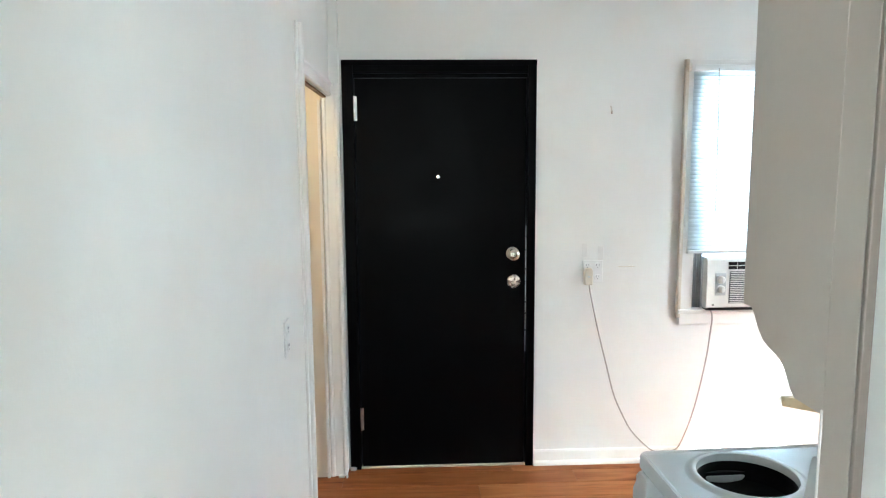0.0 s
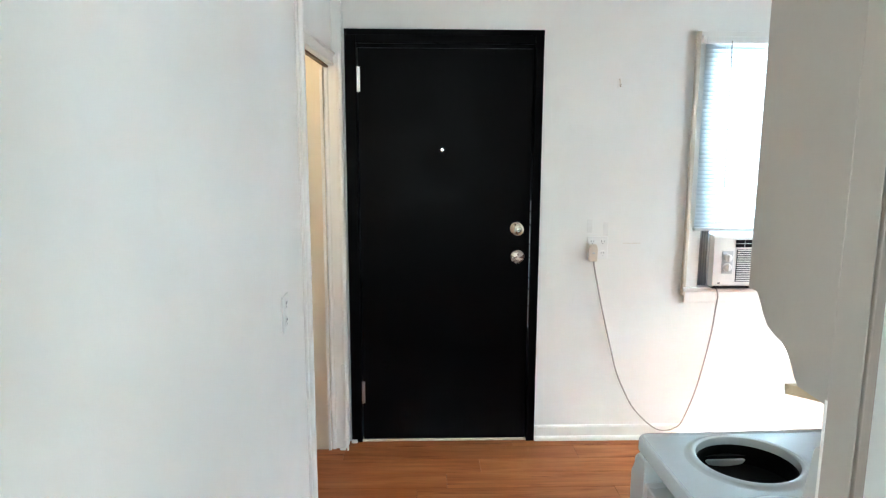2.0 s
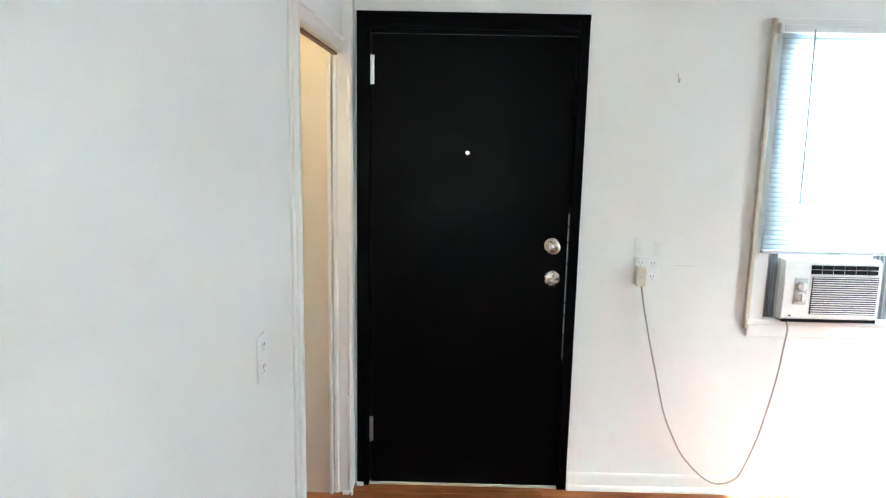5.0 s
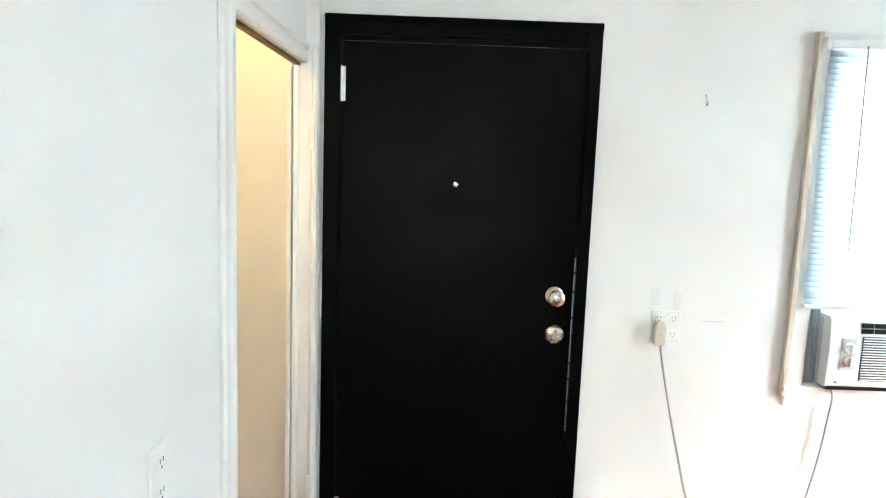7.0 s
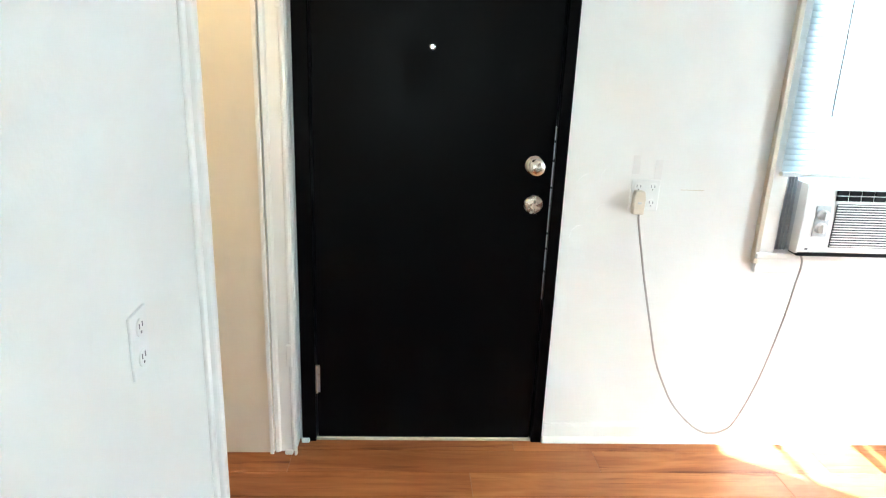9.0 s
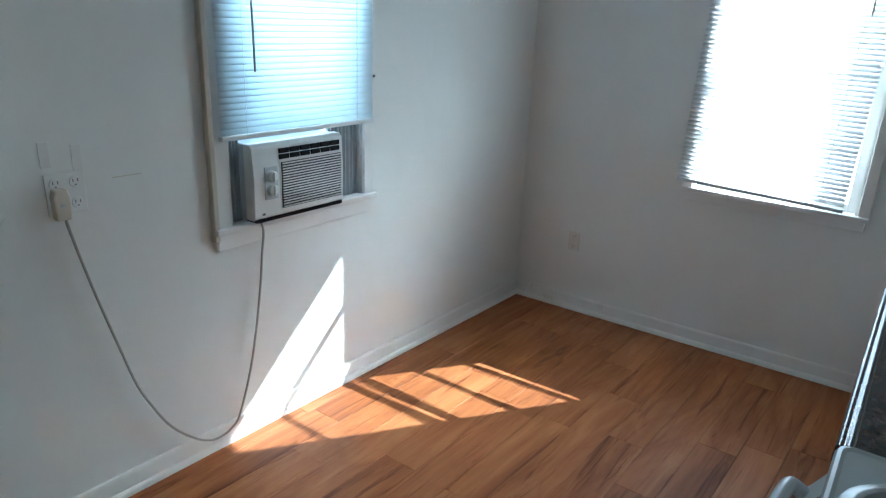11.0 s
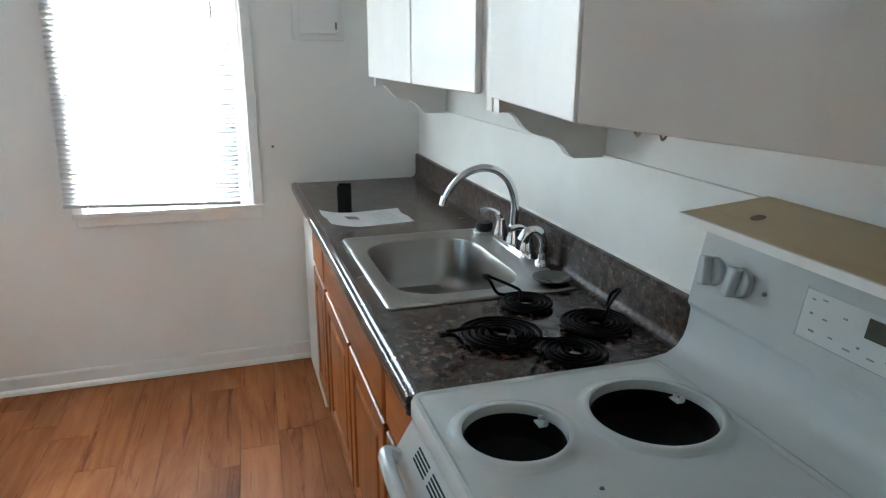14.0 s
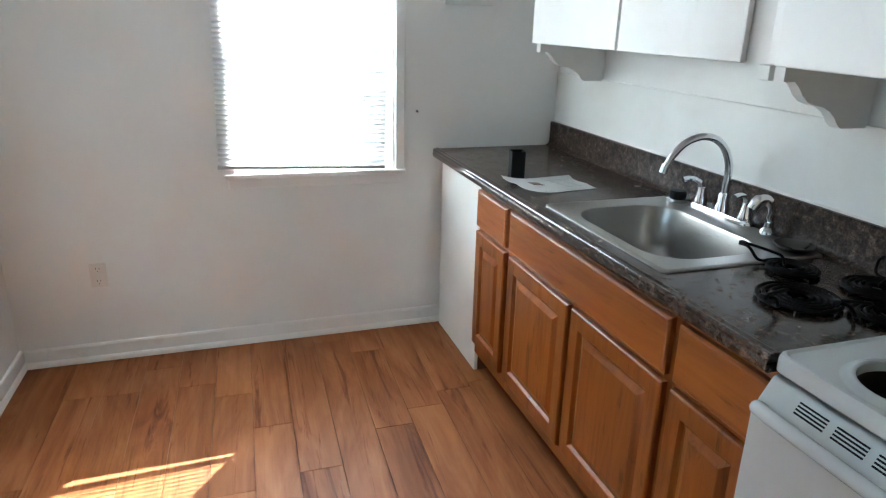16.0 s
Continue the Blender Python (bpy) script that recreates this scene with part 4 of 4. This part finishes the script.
sy = thing("side_sprayer", "chrome hook-shaped side sprayer by the sink", "side sprayer", KB @ pose(2.222, 0.062, FZ))
part("collar", lathe([(0.0, 0.0), (0.024, 0.0), (0.022, 0.012), (0.014, 0.020), (0.013, 0.034), (0.0, 0.034)], (0, 0, 0), 18), CHROME, sy, "", True)
part("spray_head", tube(curve_points([(0, 0, 0.03), (0.0, 0.0, 0.07), (0.006, 0.014, 0.098), (0.012, 0.040, 0.098), (0.016, 0.056, 0.072)], 5), [0.011] * 8 + [0.014] * 7 + [0.017] * 6, 12), CHROME, sy, "", True)
cp = thing("sink_stopper", "black rubber-topped chrome sink strainer basket", "sink strainer", KB @ pose(2.603, 0.092, FZ))
part("basket", lathe([(0.0, 0.0), (0.036, 0.0), (0.040, 0.006), (0.040, 0.012), (0.030, 0.016), (0.0, 0.016)], (0, 0, 0), 24), CHROME, cp, "", True)
part("cap", lathe([(0.0, 0.0165), (0.029, 0.0165), (0.029, 0.032), (0.025, 0.037), (0.0, 0.038)], (0, 0, 0), 24), BLACKPL, cp, "black cap", True)
dish = thing("drip_dish", "small dull steel drip bowl near the sprayer", "drip bowl", KB @ pose(2.085, 0.100, CT + 0.001))
part("bowl", lathe([(0.0, 0.0), (0.032, 0.002), (0.046, 0.012), (0.052, 0.016), (0.052, 0.019), (0.044, 0.015), (0.030, 0.006), (0.0, 0.004)], (0, 0, 0), 28), STEEL_DULL, dish, "", True)

cup = thing("black_box", "small black square container on the counter", "container", KB @ pose(3.078, 0.475, CT, 0, 0, -12))
bb = bmesh.new()
for x0, x1, y0, y1, z0, z1 in ((-0.030, 0.030, -0.026, 0.026, 0.0005, 0.004), (-0.030, 0.030, -0.026, -0.023, 0.004, 0.100), (-0.030, 0.030, 0.023, 0.026, 0.004, 0.100), (-0.030, -0.027, -0.023, 0.023, 0.004, 0.100), (0.027, 0.030, -0.023, 0.023, 0.004, 0.100)):
    box(bb, x0, x1, y0, y1, z0, z1, 0.001)
part("shell", bb, BLACKPL, cup)

# sheet of paper, lightly curled
ps = thing("paper_sheet", "folded white printed sheet lying on the counter", "paper", KB @ pose(2.898, 0.422, CT + 0.0015, 0, 0, 98))
pb = bmesh.new()
grid = []
for i in range(13):
    row = []
    for j in range(9):
        x, y = -0.150 + 0.305 * i / 12, -0.088 + 0.176 * j / 8
        z = 0.0015 + 0.016 * max(0, (x - 0.02) / 0.115) ** 2 + 0.004 * math.exp(-((y - 0.02) / 0.02) ** 2) + 0.012 * max(0, (-y - 0.05) / 0.04) ** 2
        row.append((x + 0.006 * j / 8, y, z))
    grid.append(row)
vt = [[pb.verts.new(p) for p in r] for r in grid]
for i in range(12):
    for j in range(8):
        pb.faces.new((vt[i][j], vt[i + 1][j], vt[i + 1][j + 1], vt[i][j + 1]))
bmesh.ops.solidify(pb, geom=pb.faces[:], thickness=0.0005)
part("sheet", pb, PAPER, ps, "", True)
part("printed_picture", boxed(0.040, 0.085, -0.020, 0.025, 0.0062, 0.0068), PHOTO, ps, "dark printed picture", False, pose(0, 0, 0.002, 0, -6, 0))
for k in range(7):
    part("text_line", boxed(-0.11 + 0.004 * (k % 3), -0.02 - 0.008 * (k % 2), -0.06 + 0.018 * k, -0.057 + 0.018 * k, 0.0060, 0.0064), PLASTIC_G, ps, "faint grey print")

# loose coil burners on the counter


def coil_burner(label, x, y, radius, turns, spin, tilt):
    o = thing("coil_burner", label, "coil burner", KB @ pose(x, y, CT + 0.010, tilt, 0, spin), "loose coil burners on the counter")
    pts = []
    n = int(turns * 26)
    for i in range(n + 1):
        a = 2 * math.pi * turns * i / n
        r = 0.018 + (radius - 0.018) * i / n
        pts.append((r * math.cos(a), r * math.sin(a), 0.0))
    part("coil", tube(pts, 0.0052, 8), COIL_M, o, "", True)
    e = pts[-1]
    part("terminal", tube(curve_points([e, (e[0] + 0.012, e[1] + 0.02, 0.006), (e[0] + 0.034, e[1] + 0.024, 0.030), (e[0] + 0.060, e[1] + 0.018, 0.034)], 4), 0.004, 8), COIL_M, o, "", True)
    part("terminal", tube(curve_points([(0.018, 0, 0), (0.03, -0.012, 0.016), (radius * 0.7, -0.004, 0.026), (radius + 0.055, 0.012, 0.036)], 5), 0.004, 8), COIL_M, o, "", True)
    part("plug_block", boxed(radius + 0.050, radius + 0.066, e[1] + 0.008, e[1] + 0.024, 0.029, 0.041, 0.003), BLACKPL, o)
    for k in range(3):
        a = 2 * math.pi * k / 3 + 0.5
        sp_ = part("support_arm", boxed(0.012, radius + 0.004, -0.0012, 0.0012, -0.0095, -0.0043), STEEL, o, "flat support arm", False, pose(0, 0, 0, 0, 0, math.degrees(a)))
    part("hub", lathe([(0.0, -0.008), (0.014, -0.008), (0.014, -0.0044), (0.0, -0.0044)], (0, 0, 0), 14), STEEL, o, "", True)
    return o


coil_burner("large black iron coil burner lying loose", 1.800, 0.360, 0.092, 5.0, 100, 0)
coil_burner("large black iron coil burner lying loose", 1.800, 0.138, 0.080, 5.0, -60, 0)
coil_burner("small black iron coil burner lying loose", 1.672, 0.255, 0.070, 4.0, 72, 0)
coil_burner("small black iron coil burner lying loose", 1.955, 0.235, 0.066, 4.0, 20, 0)

# ---- wall cabinets ----
UZ0, UZ1, UD = 1.405, 2.17, 0.285
SCALLOP = [(0.0, 0.0), (0.0, -0.151), (0.085, -0.151), (0.100, -0.140), (0.112, -0.124), (0.128, -0.110), (0.150, -0.099), (0.176, -0.094), (0.202, -0.086), (0.222, -0.070), (0.238, -0.050), (0.252, -0.038), (0.285, -0.038), (0.285, 0.0)]


def wall_y(x):
    return 0.955 - 0.0349 * (3.70 - x)


FRONT = 1.226  # about where the faces of the wall cabinets stand; they hang a little crooked


def wall_cabinet(label, x0, x1, y0, y1, doors, brackets, shell=CABWHITE):
    """y0 and y1: where the face stands at x0 and x1."""
    c = thing("wall_cabinet", label, "cabinet", pose(0, 0, UZ0), "wall cabinets over the counter")
    h = UZ1 - UZ0
    w0, w1 = wall_y(x0) + 0.001, wall_y(x1) + 0.001
    part("body", extruded([(x0, w0), (x1, w1), (x1, y1), (x0, y0)], "z", 0.0, h), shell, c)
    ang = math.degrees(math.atan2(y1 - y0, x1 - x0))
    for a, e, mat, lab in doors:
        d = part("cabinet_door", boxed(0, (e - a) / math.cos(radians(ang)), 0.001, 0.019, -0.004, h - 0.01, 0.003), mat, c, lab, False, pose(a, y0 + (a - x0) * (y1 - y0) / (x1 - x0), 0, 0, 0, ang))
    for x, t in brackets:
        face = y0 + (x - x0) * (y1 - y0) / (x1 - x0)
        k = (face - wall_y(x) - 0.001) / 0.285
        part("bracket", extruded([(wall_y(x) + 0.001 + a * k, z) for a, z in SCALLOP], "x", x, x + t), shell, c, "scalloped side bracket")
    return c


ucA = wall_cabinet("white painted wall cabinet with scalloped brackets", 2.105, 3.335, FRONT - 0.060, FRONT + 0.012, [(2.742, 3.340, CABWHITE, "plain white door"), (2.176, 2.728, CABWHITE, "plain white door")], [(3.300, 0.034)])
part("end_block", boxed(2.085, 2.125, FRONT - 0.100, FRONT - 0.052, -0.040, -0.0045, 0.002), CABWHITE, ucA)
ucB = wall_cabinet("white painted single-door wall cabinet", 1.465, 2.103, FRONT + 0.022, FRONT - 0.058, [(1.468, 2.050, CABWHITE, "plain white door")], [(2.030, 0.034)])
# beige shell and bracket also carry the shade of the west side
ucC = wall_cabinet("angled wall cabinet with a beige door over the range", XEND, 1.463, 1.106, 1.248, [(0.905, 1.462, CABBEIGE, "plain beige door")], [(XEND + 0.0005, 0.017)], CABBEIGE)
for x in (1.370, 1.325):
    y = 1.106 + (x - XEND) * 0.2457 - 0.012
    part("cup_hook", tube(curve_points([(x, y, -0.001), (x, y, -0.006), (x + 0.006, y + 0.002, -0.014), (x + 0.011, y + 0.003, -0.007)], 4), 0.0018, 6), BRASSY, ucC, "small hook", True)
part("door_button", lathe([(0.0, 0.0), (0.005, 0.0), (0.004, 0.003), (0.0, 0.004)], (0, 0, 0), 12, "y"), CABBEIGE, ucC, "painted screw head", True, pose(1.03, 1.106 + 0.145 * 0.2457 + 0.0197, 0.035, 0, 0, 13.8))

# board lying over the range's back guard
bd = thing("shelf_board", "tan board with a pale edge laid behind the range", "board", pose(0.905, 0.870, 1.266, -14.6, 0, 1.0))
part("board", extruded([(0.0, 0.0), (0.585, 0.0), (0.648, 0.132), (0.0, 0.132)], "z", -0.016, 0.0), BOARD, bd)
part("edge_band", boxed(0.0, 0.648, 0.1322, 0.136, -0.017, 0.001, 0.0008), TRIM, bd, "white edge strip")
part("knot", lathe([(0.0, 0.0002), (0.012, 0.0002), (0.011, 0.0006), (0.0, 0.0006)], (0.523, 0.075, 0), 14), PHOTO, bd, "burn mark")

# ---- range ----
rg = thing("range", "white electric range with its coil burners removed", "range", kitchen(0.847))
RW, RF = 0.756, 0.617
part("body", boxed(0.004, RW - 0.004, 0.03, 0.56, 0.065, 0.834, 0.004), ENAMEL_SIDE, rg)
part("base", boxed(0.03, RW - 0.03, 0.06, 0.53, 0.038, 0.0645), BLACKPL, rg)
GB = 0.150
HOLES = [(0.585, 0.488, 0.083), (0.574, 0.243, 0.105), (0.195, 0.470, 0.105), (0.165, 0.225, 0.083)]
RZ = 0.928
b = bmesh.new()
outer = round_rect(0.014, RW - 0.014, GB - 0.03, RF - 0.016, 0.016, RZ)
edges = []
for loop in [outer] + [[(cx + (r + 0.025) * math.cos(2 * math.pi * i / 40), cy + (r + 0.025) * math.sin(2 * math.pi * i / 40), RZ) for i in range(40)] for cx, cy, r in HOLES]:
    vs = [b.verts.new(p) for p in loop]
    edges += [b.edges.new((vs[i], vs[(i + 1) % len(vs)])) for i in range(len(vs))]
bmesh.ops.triangle_fill(b, use_beauty=True, use_dissolve=False, edges=edges)
inside = []
for f in b.faces:
    c = f.calc_center_median()
    if any((c.x - cx) ** 2 + (c.y - cy) ** 2 < (r + 0.021) ** 2 for cx, cy, r in HOLES):
        inside.append(f)
bmesh.ops.delete(b, geom=inside, context="FACES")
for f in b.faces:
    if f.normal.z < 0:
        f.normal_flip()
part("cooktop", b, ENAMEL, rg)
lip = [round_rect(0.014, RW - 0.014, GB - 0.03, RF - 0.016, 0.016, RZ), round_rect(0.008, RW - 0.008, GB - 0.03, RF - 0.010, 0.02, RZ + 0.0035), round_rect(0.003, RW - 0.003, GB - 0.03, RF - 0.004, 0.022, RZ + 0.002),
       round_rect(0.0, RW, GB - 0.03, RF, 0.024, RZ - 0.006), round_rect(0.0, RW, GB - 0.03, RF, 0.024, RZ - 0.030), round_rect(0.006, RW - 0.006, GB - 0.03, RF - 0.006, 0.024, RZ - 0.036)]
part("cooktop_lip", lofted(lip, False), ENAMEL, rg, "", True)
for cx, cy, r in HOLES:
    ring = part("burner_ring", ringed([(r + 0.0255, 0.0), (r + 0.021, 0.0008), (r + 0.016, 0.0032), (r + 0.010, 0.0062), (r + 0.005, 0.0070), (r + 0.001, 0.0052), (r, 0.001), (r, -0.012)], (cx, cy, RZ), 40), ENAMEL, rg, "raised enamel rim", True)
    part("burner_well", ringed([(r - 0.0005, -0.012), (r + 0.004, -0.03), (r - 0.004, -0.055), (r - 0.03, -0.070), (0.0001, -0.074)], (cx, cy, RZ), 40), WELL, rg, "black empty burner well", True)
    cb = bmesh.new()
    a = radians(-60)
    mx, my = cx + (r - 0.008) * math.cos(a), cy + (r - 0.008) * math.sin(a)
    box(cb, mx - 0.012, mx + 0.012, my - 0.004, my + 0.010, RZ - 0.016, RZ - 0.014)
    box(cb, mx - 0.012, mx - 0.006, my - 0.006, my + 0.002, RZ - 0.014, RZ - 0.006)
    box(cb, mx + 0.006, mx + 0.012, my - 0.006, my + 0.002, RZ - 0.014, RZ - 0.006)
    part("socket_clip", cb, PLASTIC_G, ring, "grey socket clip")
GUARD = [(0.012, 0.875), (0.012, 1.176), (0.016, 1.182), (0.023, 1.182), (0.0285, 1.174), (0.0535, 1.042), (0.0530, 1.036), (0.0480, 1.030), (0.0455, 1.022), (0.0485, 0.990), (0.0560, 0.965), (0.0700, 0.946), (0.0920, 0.934), (0.132, RZ + 0.0005), (0.132, 0.875)]
part("back_guard", extruded(GUARD, "x", 0.045, RW, 0.0), ENAMEL, rg, "sloping control guard", True)
part("rear_ledge", boxed(0.0, 0.0448, 0.03, 0.122, 0.88, 0.927, 0.003), ENAMEL, rg)
# the guard's face leans back; work in its own frame
GF = Matrix.Translation((0, 0.0462, 1.083)) @ pose(0, 0, 0, 10.0, 0, 0)
for kx, turn in ((0.706, 10), (0.636, -6), (0.148, 4), (0.082, 0)):
    k = part("dial_knob", lathe([(0.0, 0.0), (0.027, 0.0), (0.026, 0.010), (0.022, 0.013), (0.0, 0.013)], (0, 0, 0), 28, "y"), ENAMEL, rg, "white dial knob", True, GF @ pose(kx, 0.001, 0.032, 0, turn, 0))
    part("grip", boxed(-0.0095, 0.0095, 0.0132, 0.034, -0.027, 0.027, 0.004), ENAMEL, k)
part("pilot_lamp", lathe([(0.0, 0.0), (0.004, 0.0), (0.004, 0.003), (0.0, 0.004)], (0, 0, 0), 10, "y"), INK, rg, "tiny dark pilot lamp", True, GF @ pose(0.580, 0.001, 0.030))
cpn = part("control_panel", boxed(-0.145, 0.137, 0.0002, 0.0022, -0.034, 0.044, 0.001), PANEL_W, rg, "pale membrane control panel", False, GF @ pose(0.365, 0, 0.026))
part("panel_border", boxed(0.1372, 0.1400, 0.0006, 0.0026, -0.0343, 0.046), PLASTIC_G, cpn, "grey edge")
part("panel_border", boxed(-0.1485, 0.1400, 0.0006, 0.0026, -0.0368, -0.0345), PLASTIC_G, cpn, "grey edge")
part("display", boxed(-0.040, 0.024, 0.0024, 0.0034, 0.006, 0.036, 0.0005), SCREEN, cpn, "dark green clock display")
for px, pz, w, h in ((0.120, 0.030, 0.010, 0.003), (0.100, 0.034, 0.014, 0.003), (0.118, 0.008, 0.010, 0.004), (0.092, 0.006, 0.014, 0.003), (0.110, -0.018, 0.016, 0.004), (0.075, -0.016, 0.012, 0.003), (0.060, 0.020, 0.012, 0.003),
                     (0.045, -0.022, 0.020, 0.003), (0.028, -0.012, 0.008, 0.004), (0.005, -0.020, 0.018, 0.003), (-0.020, -0.014, 0.010, 0.004), (-0.052, 0.028, 0.012, 0.004), (-0.076, 0.032, 0.014, 0.003), (-0.095, 0.022, 0.010, 0.004),
                     (-0.060, 0.000, 0.010, 0.004), (-0.086, -0.004, 0.014, 0.003), (-0.110, 0.004, 0.010, 0.004), (-0.070, -0.026, 0.026, 0.003), (-0.108, -0.024, 0.012, 0.004)):
    part("button_mark", boxed(px - w * 0.32, px + w * 0.32, 0.0022, 0.0027, pz - h * 0.42, pz + h * 0.42), PRINT, cpn, "grey button print")
for px in (0.735, 0.708, 0.668, 0.640):
    part("dial_mark", boxed(px - 0.003, px + 0.003, 0.0006, 0.0012, 0.066, 0.072), PLASTIC_G, rg, "tiny grey print", False, GF)
# oven door
od = part("oven_door", extruded([(0.562, 0.215), (0.562, 0.884), (0.606, 0.884), (0.612, 0.880), (0.638, 0.836), (0.646, 0.826), (0.648, 0.816), (0.648, 0.230), (0.640, 0.215)], "x", 0.004, RW - 0.004, 0.003), ENAMEL, rg, "white oven door")
part("oven_window", boxed(0.150, RW - 0.150, 0.6482, 0.6502, 0.36, 0.715, 0.001), OVENGLASS, od, "grey glass window")
VN = -math.degrees(math.atan2(0.044, 0.026))
for g in range(8):
    for r in range(4):
        part("vent_slot", boxed(0.070 + g * 0.078, 0.070 + g * 0.078 + 0.062, -0.0155 + r * 0.0068, -0.0120 + r * 0.0068, -0.001, 0.0007), BLACKPL, od, "black vent slot", False, Matrix.Translation((0, 0.625, 0.858)) @ pose(0, 0, 0, VN, 0, 0))
# black strip put in as the shade between door and cooktop
part("door_gap_shade", boxed(0.01, RW - 0.01, 0.565, 0.600, 0.8845, 0.8915), BLACKPL, rg, "black strip standing for shade in the gap above the door")
hp = curve_points([(0.030, 0.640, 0.824), (0.030, 0.656, 0.836), (0.045, 0.668, 0.842), (0.14, 0.674, 0.845), (0.378, 0.677, 0.846), (0.616, 0.674, 0.845), (0.711, 0.668, 0.842), (0.726, 0.656, 0.836), (0.726, 0.640, 0.824)], 6)
part("door_handle", tube(hp, 0.0135, 12), ENAMEL, od, "white bar handle", True)
part("latch_tab", extruded([(0.36, 0.0), (0.40, 0.0), (0.395, 0.008), (0.365, 0.008)], "y", 0.592, 0.618, 0.001), BLACKPL, rg, "black latch tab", False, pose(0.10, 0, 0.8815))
part("drawer", boxed(0.004, RW - 0.004, 0.5605, 0.646, 0.075, 0.208, 0.004), ENAMEL, rg, "white storage drawer")
part("crumb", lathe([(0.0, 0.0), (0.004, 0.0), (0.003, 0.002), (0.0, 0.0025)], (0.42, 0.43, RZ), 8), INK, rg, "small dark crumb")

# ---- plank floor ----
fl = holder("floor", "orange-brown wood laminate plank floor", "floor", LEAN)
part("subfloor", boxed(-1.30, XE, -1.86, YN, -0.10, -0.0085), UNDERFLOOR, fl)
PW, GAP = 0.146, 0.0014
rows_y = []
y = 2.005 - PW * 26
while y < YN:
    rows_y.append((max(y, -1.86), min(y + PW, YN)))
    y += PW
random.seed(11)
for y0, y1 in rows_y:
    if y1 < -1.75 or y1 - y0 < 0.01:
        continue
    xl, xr = (-1.2 if y0 > 2.0 else XW), (XE if y1 > 0.85 else XEND + 0.02)
    x = xl - random.uniform(0.0, 0.9)
    while x < xr:
        n = x + random.choice((0.62, 0.78, 0.92, 1.1, 1.2))
        a, e = max(x, xl), min(n, xr)
        if e - a > 0.03:
            pbm = bmesh.new()
            box(pbm, 0, e - a - GAP, 0, y1 - y0 - GAP, -0.008, 0.0, 0.0007, 1)
            part("plank", pbm, FLOORWOOD, fl, "", False, pose(a, y0, random.uniform(-0.0002, 0.0)))
        x = n
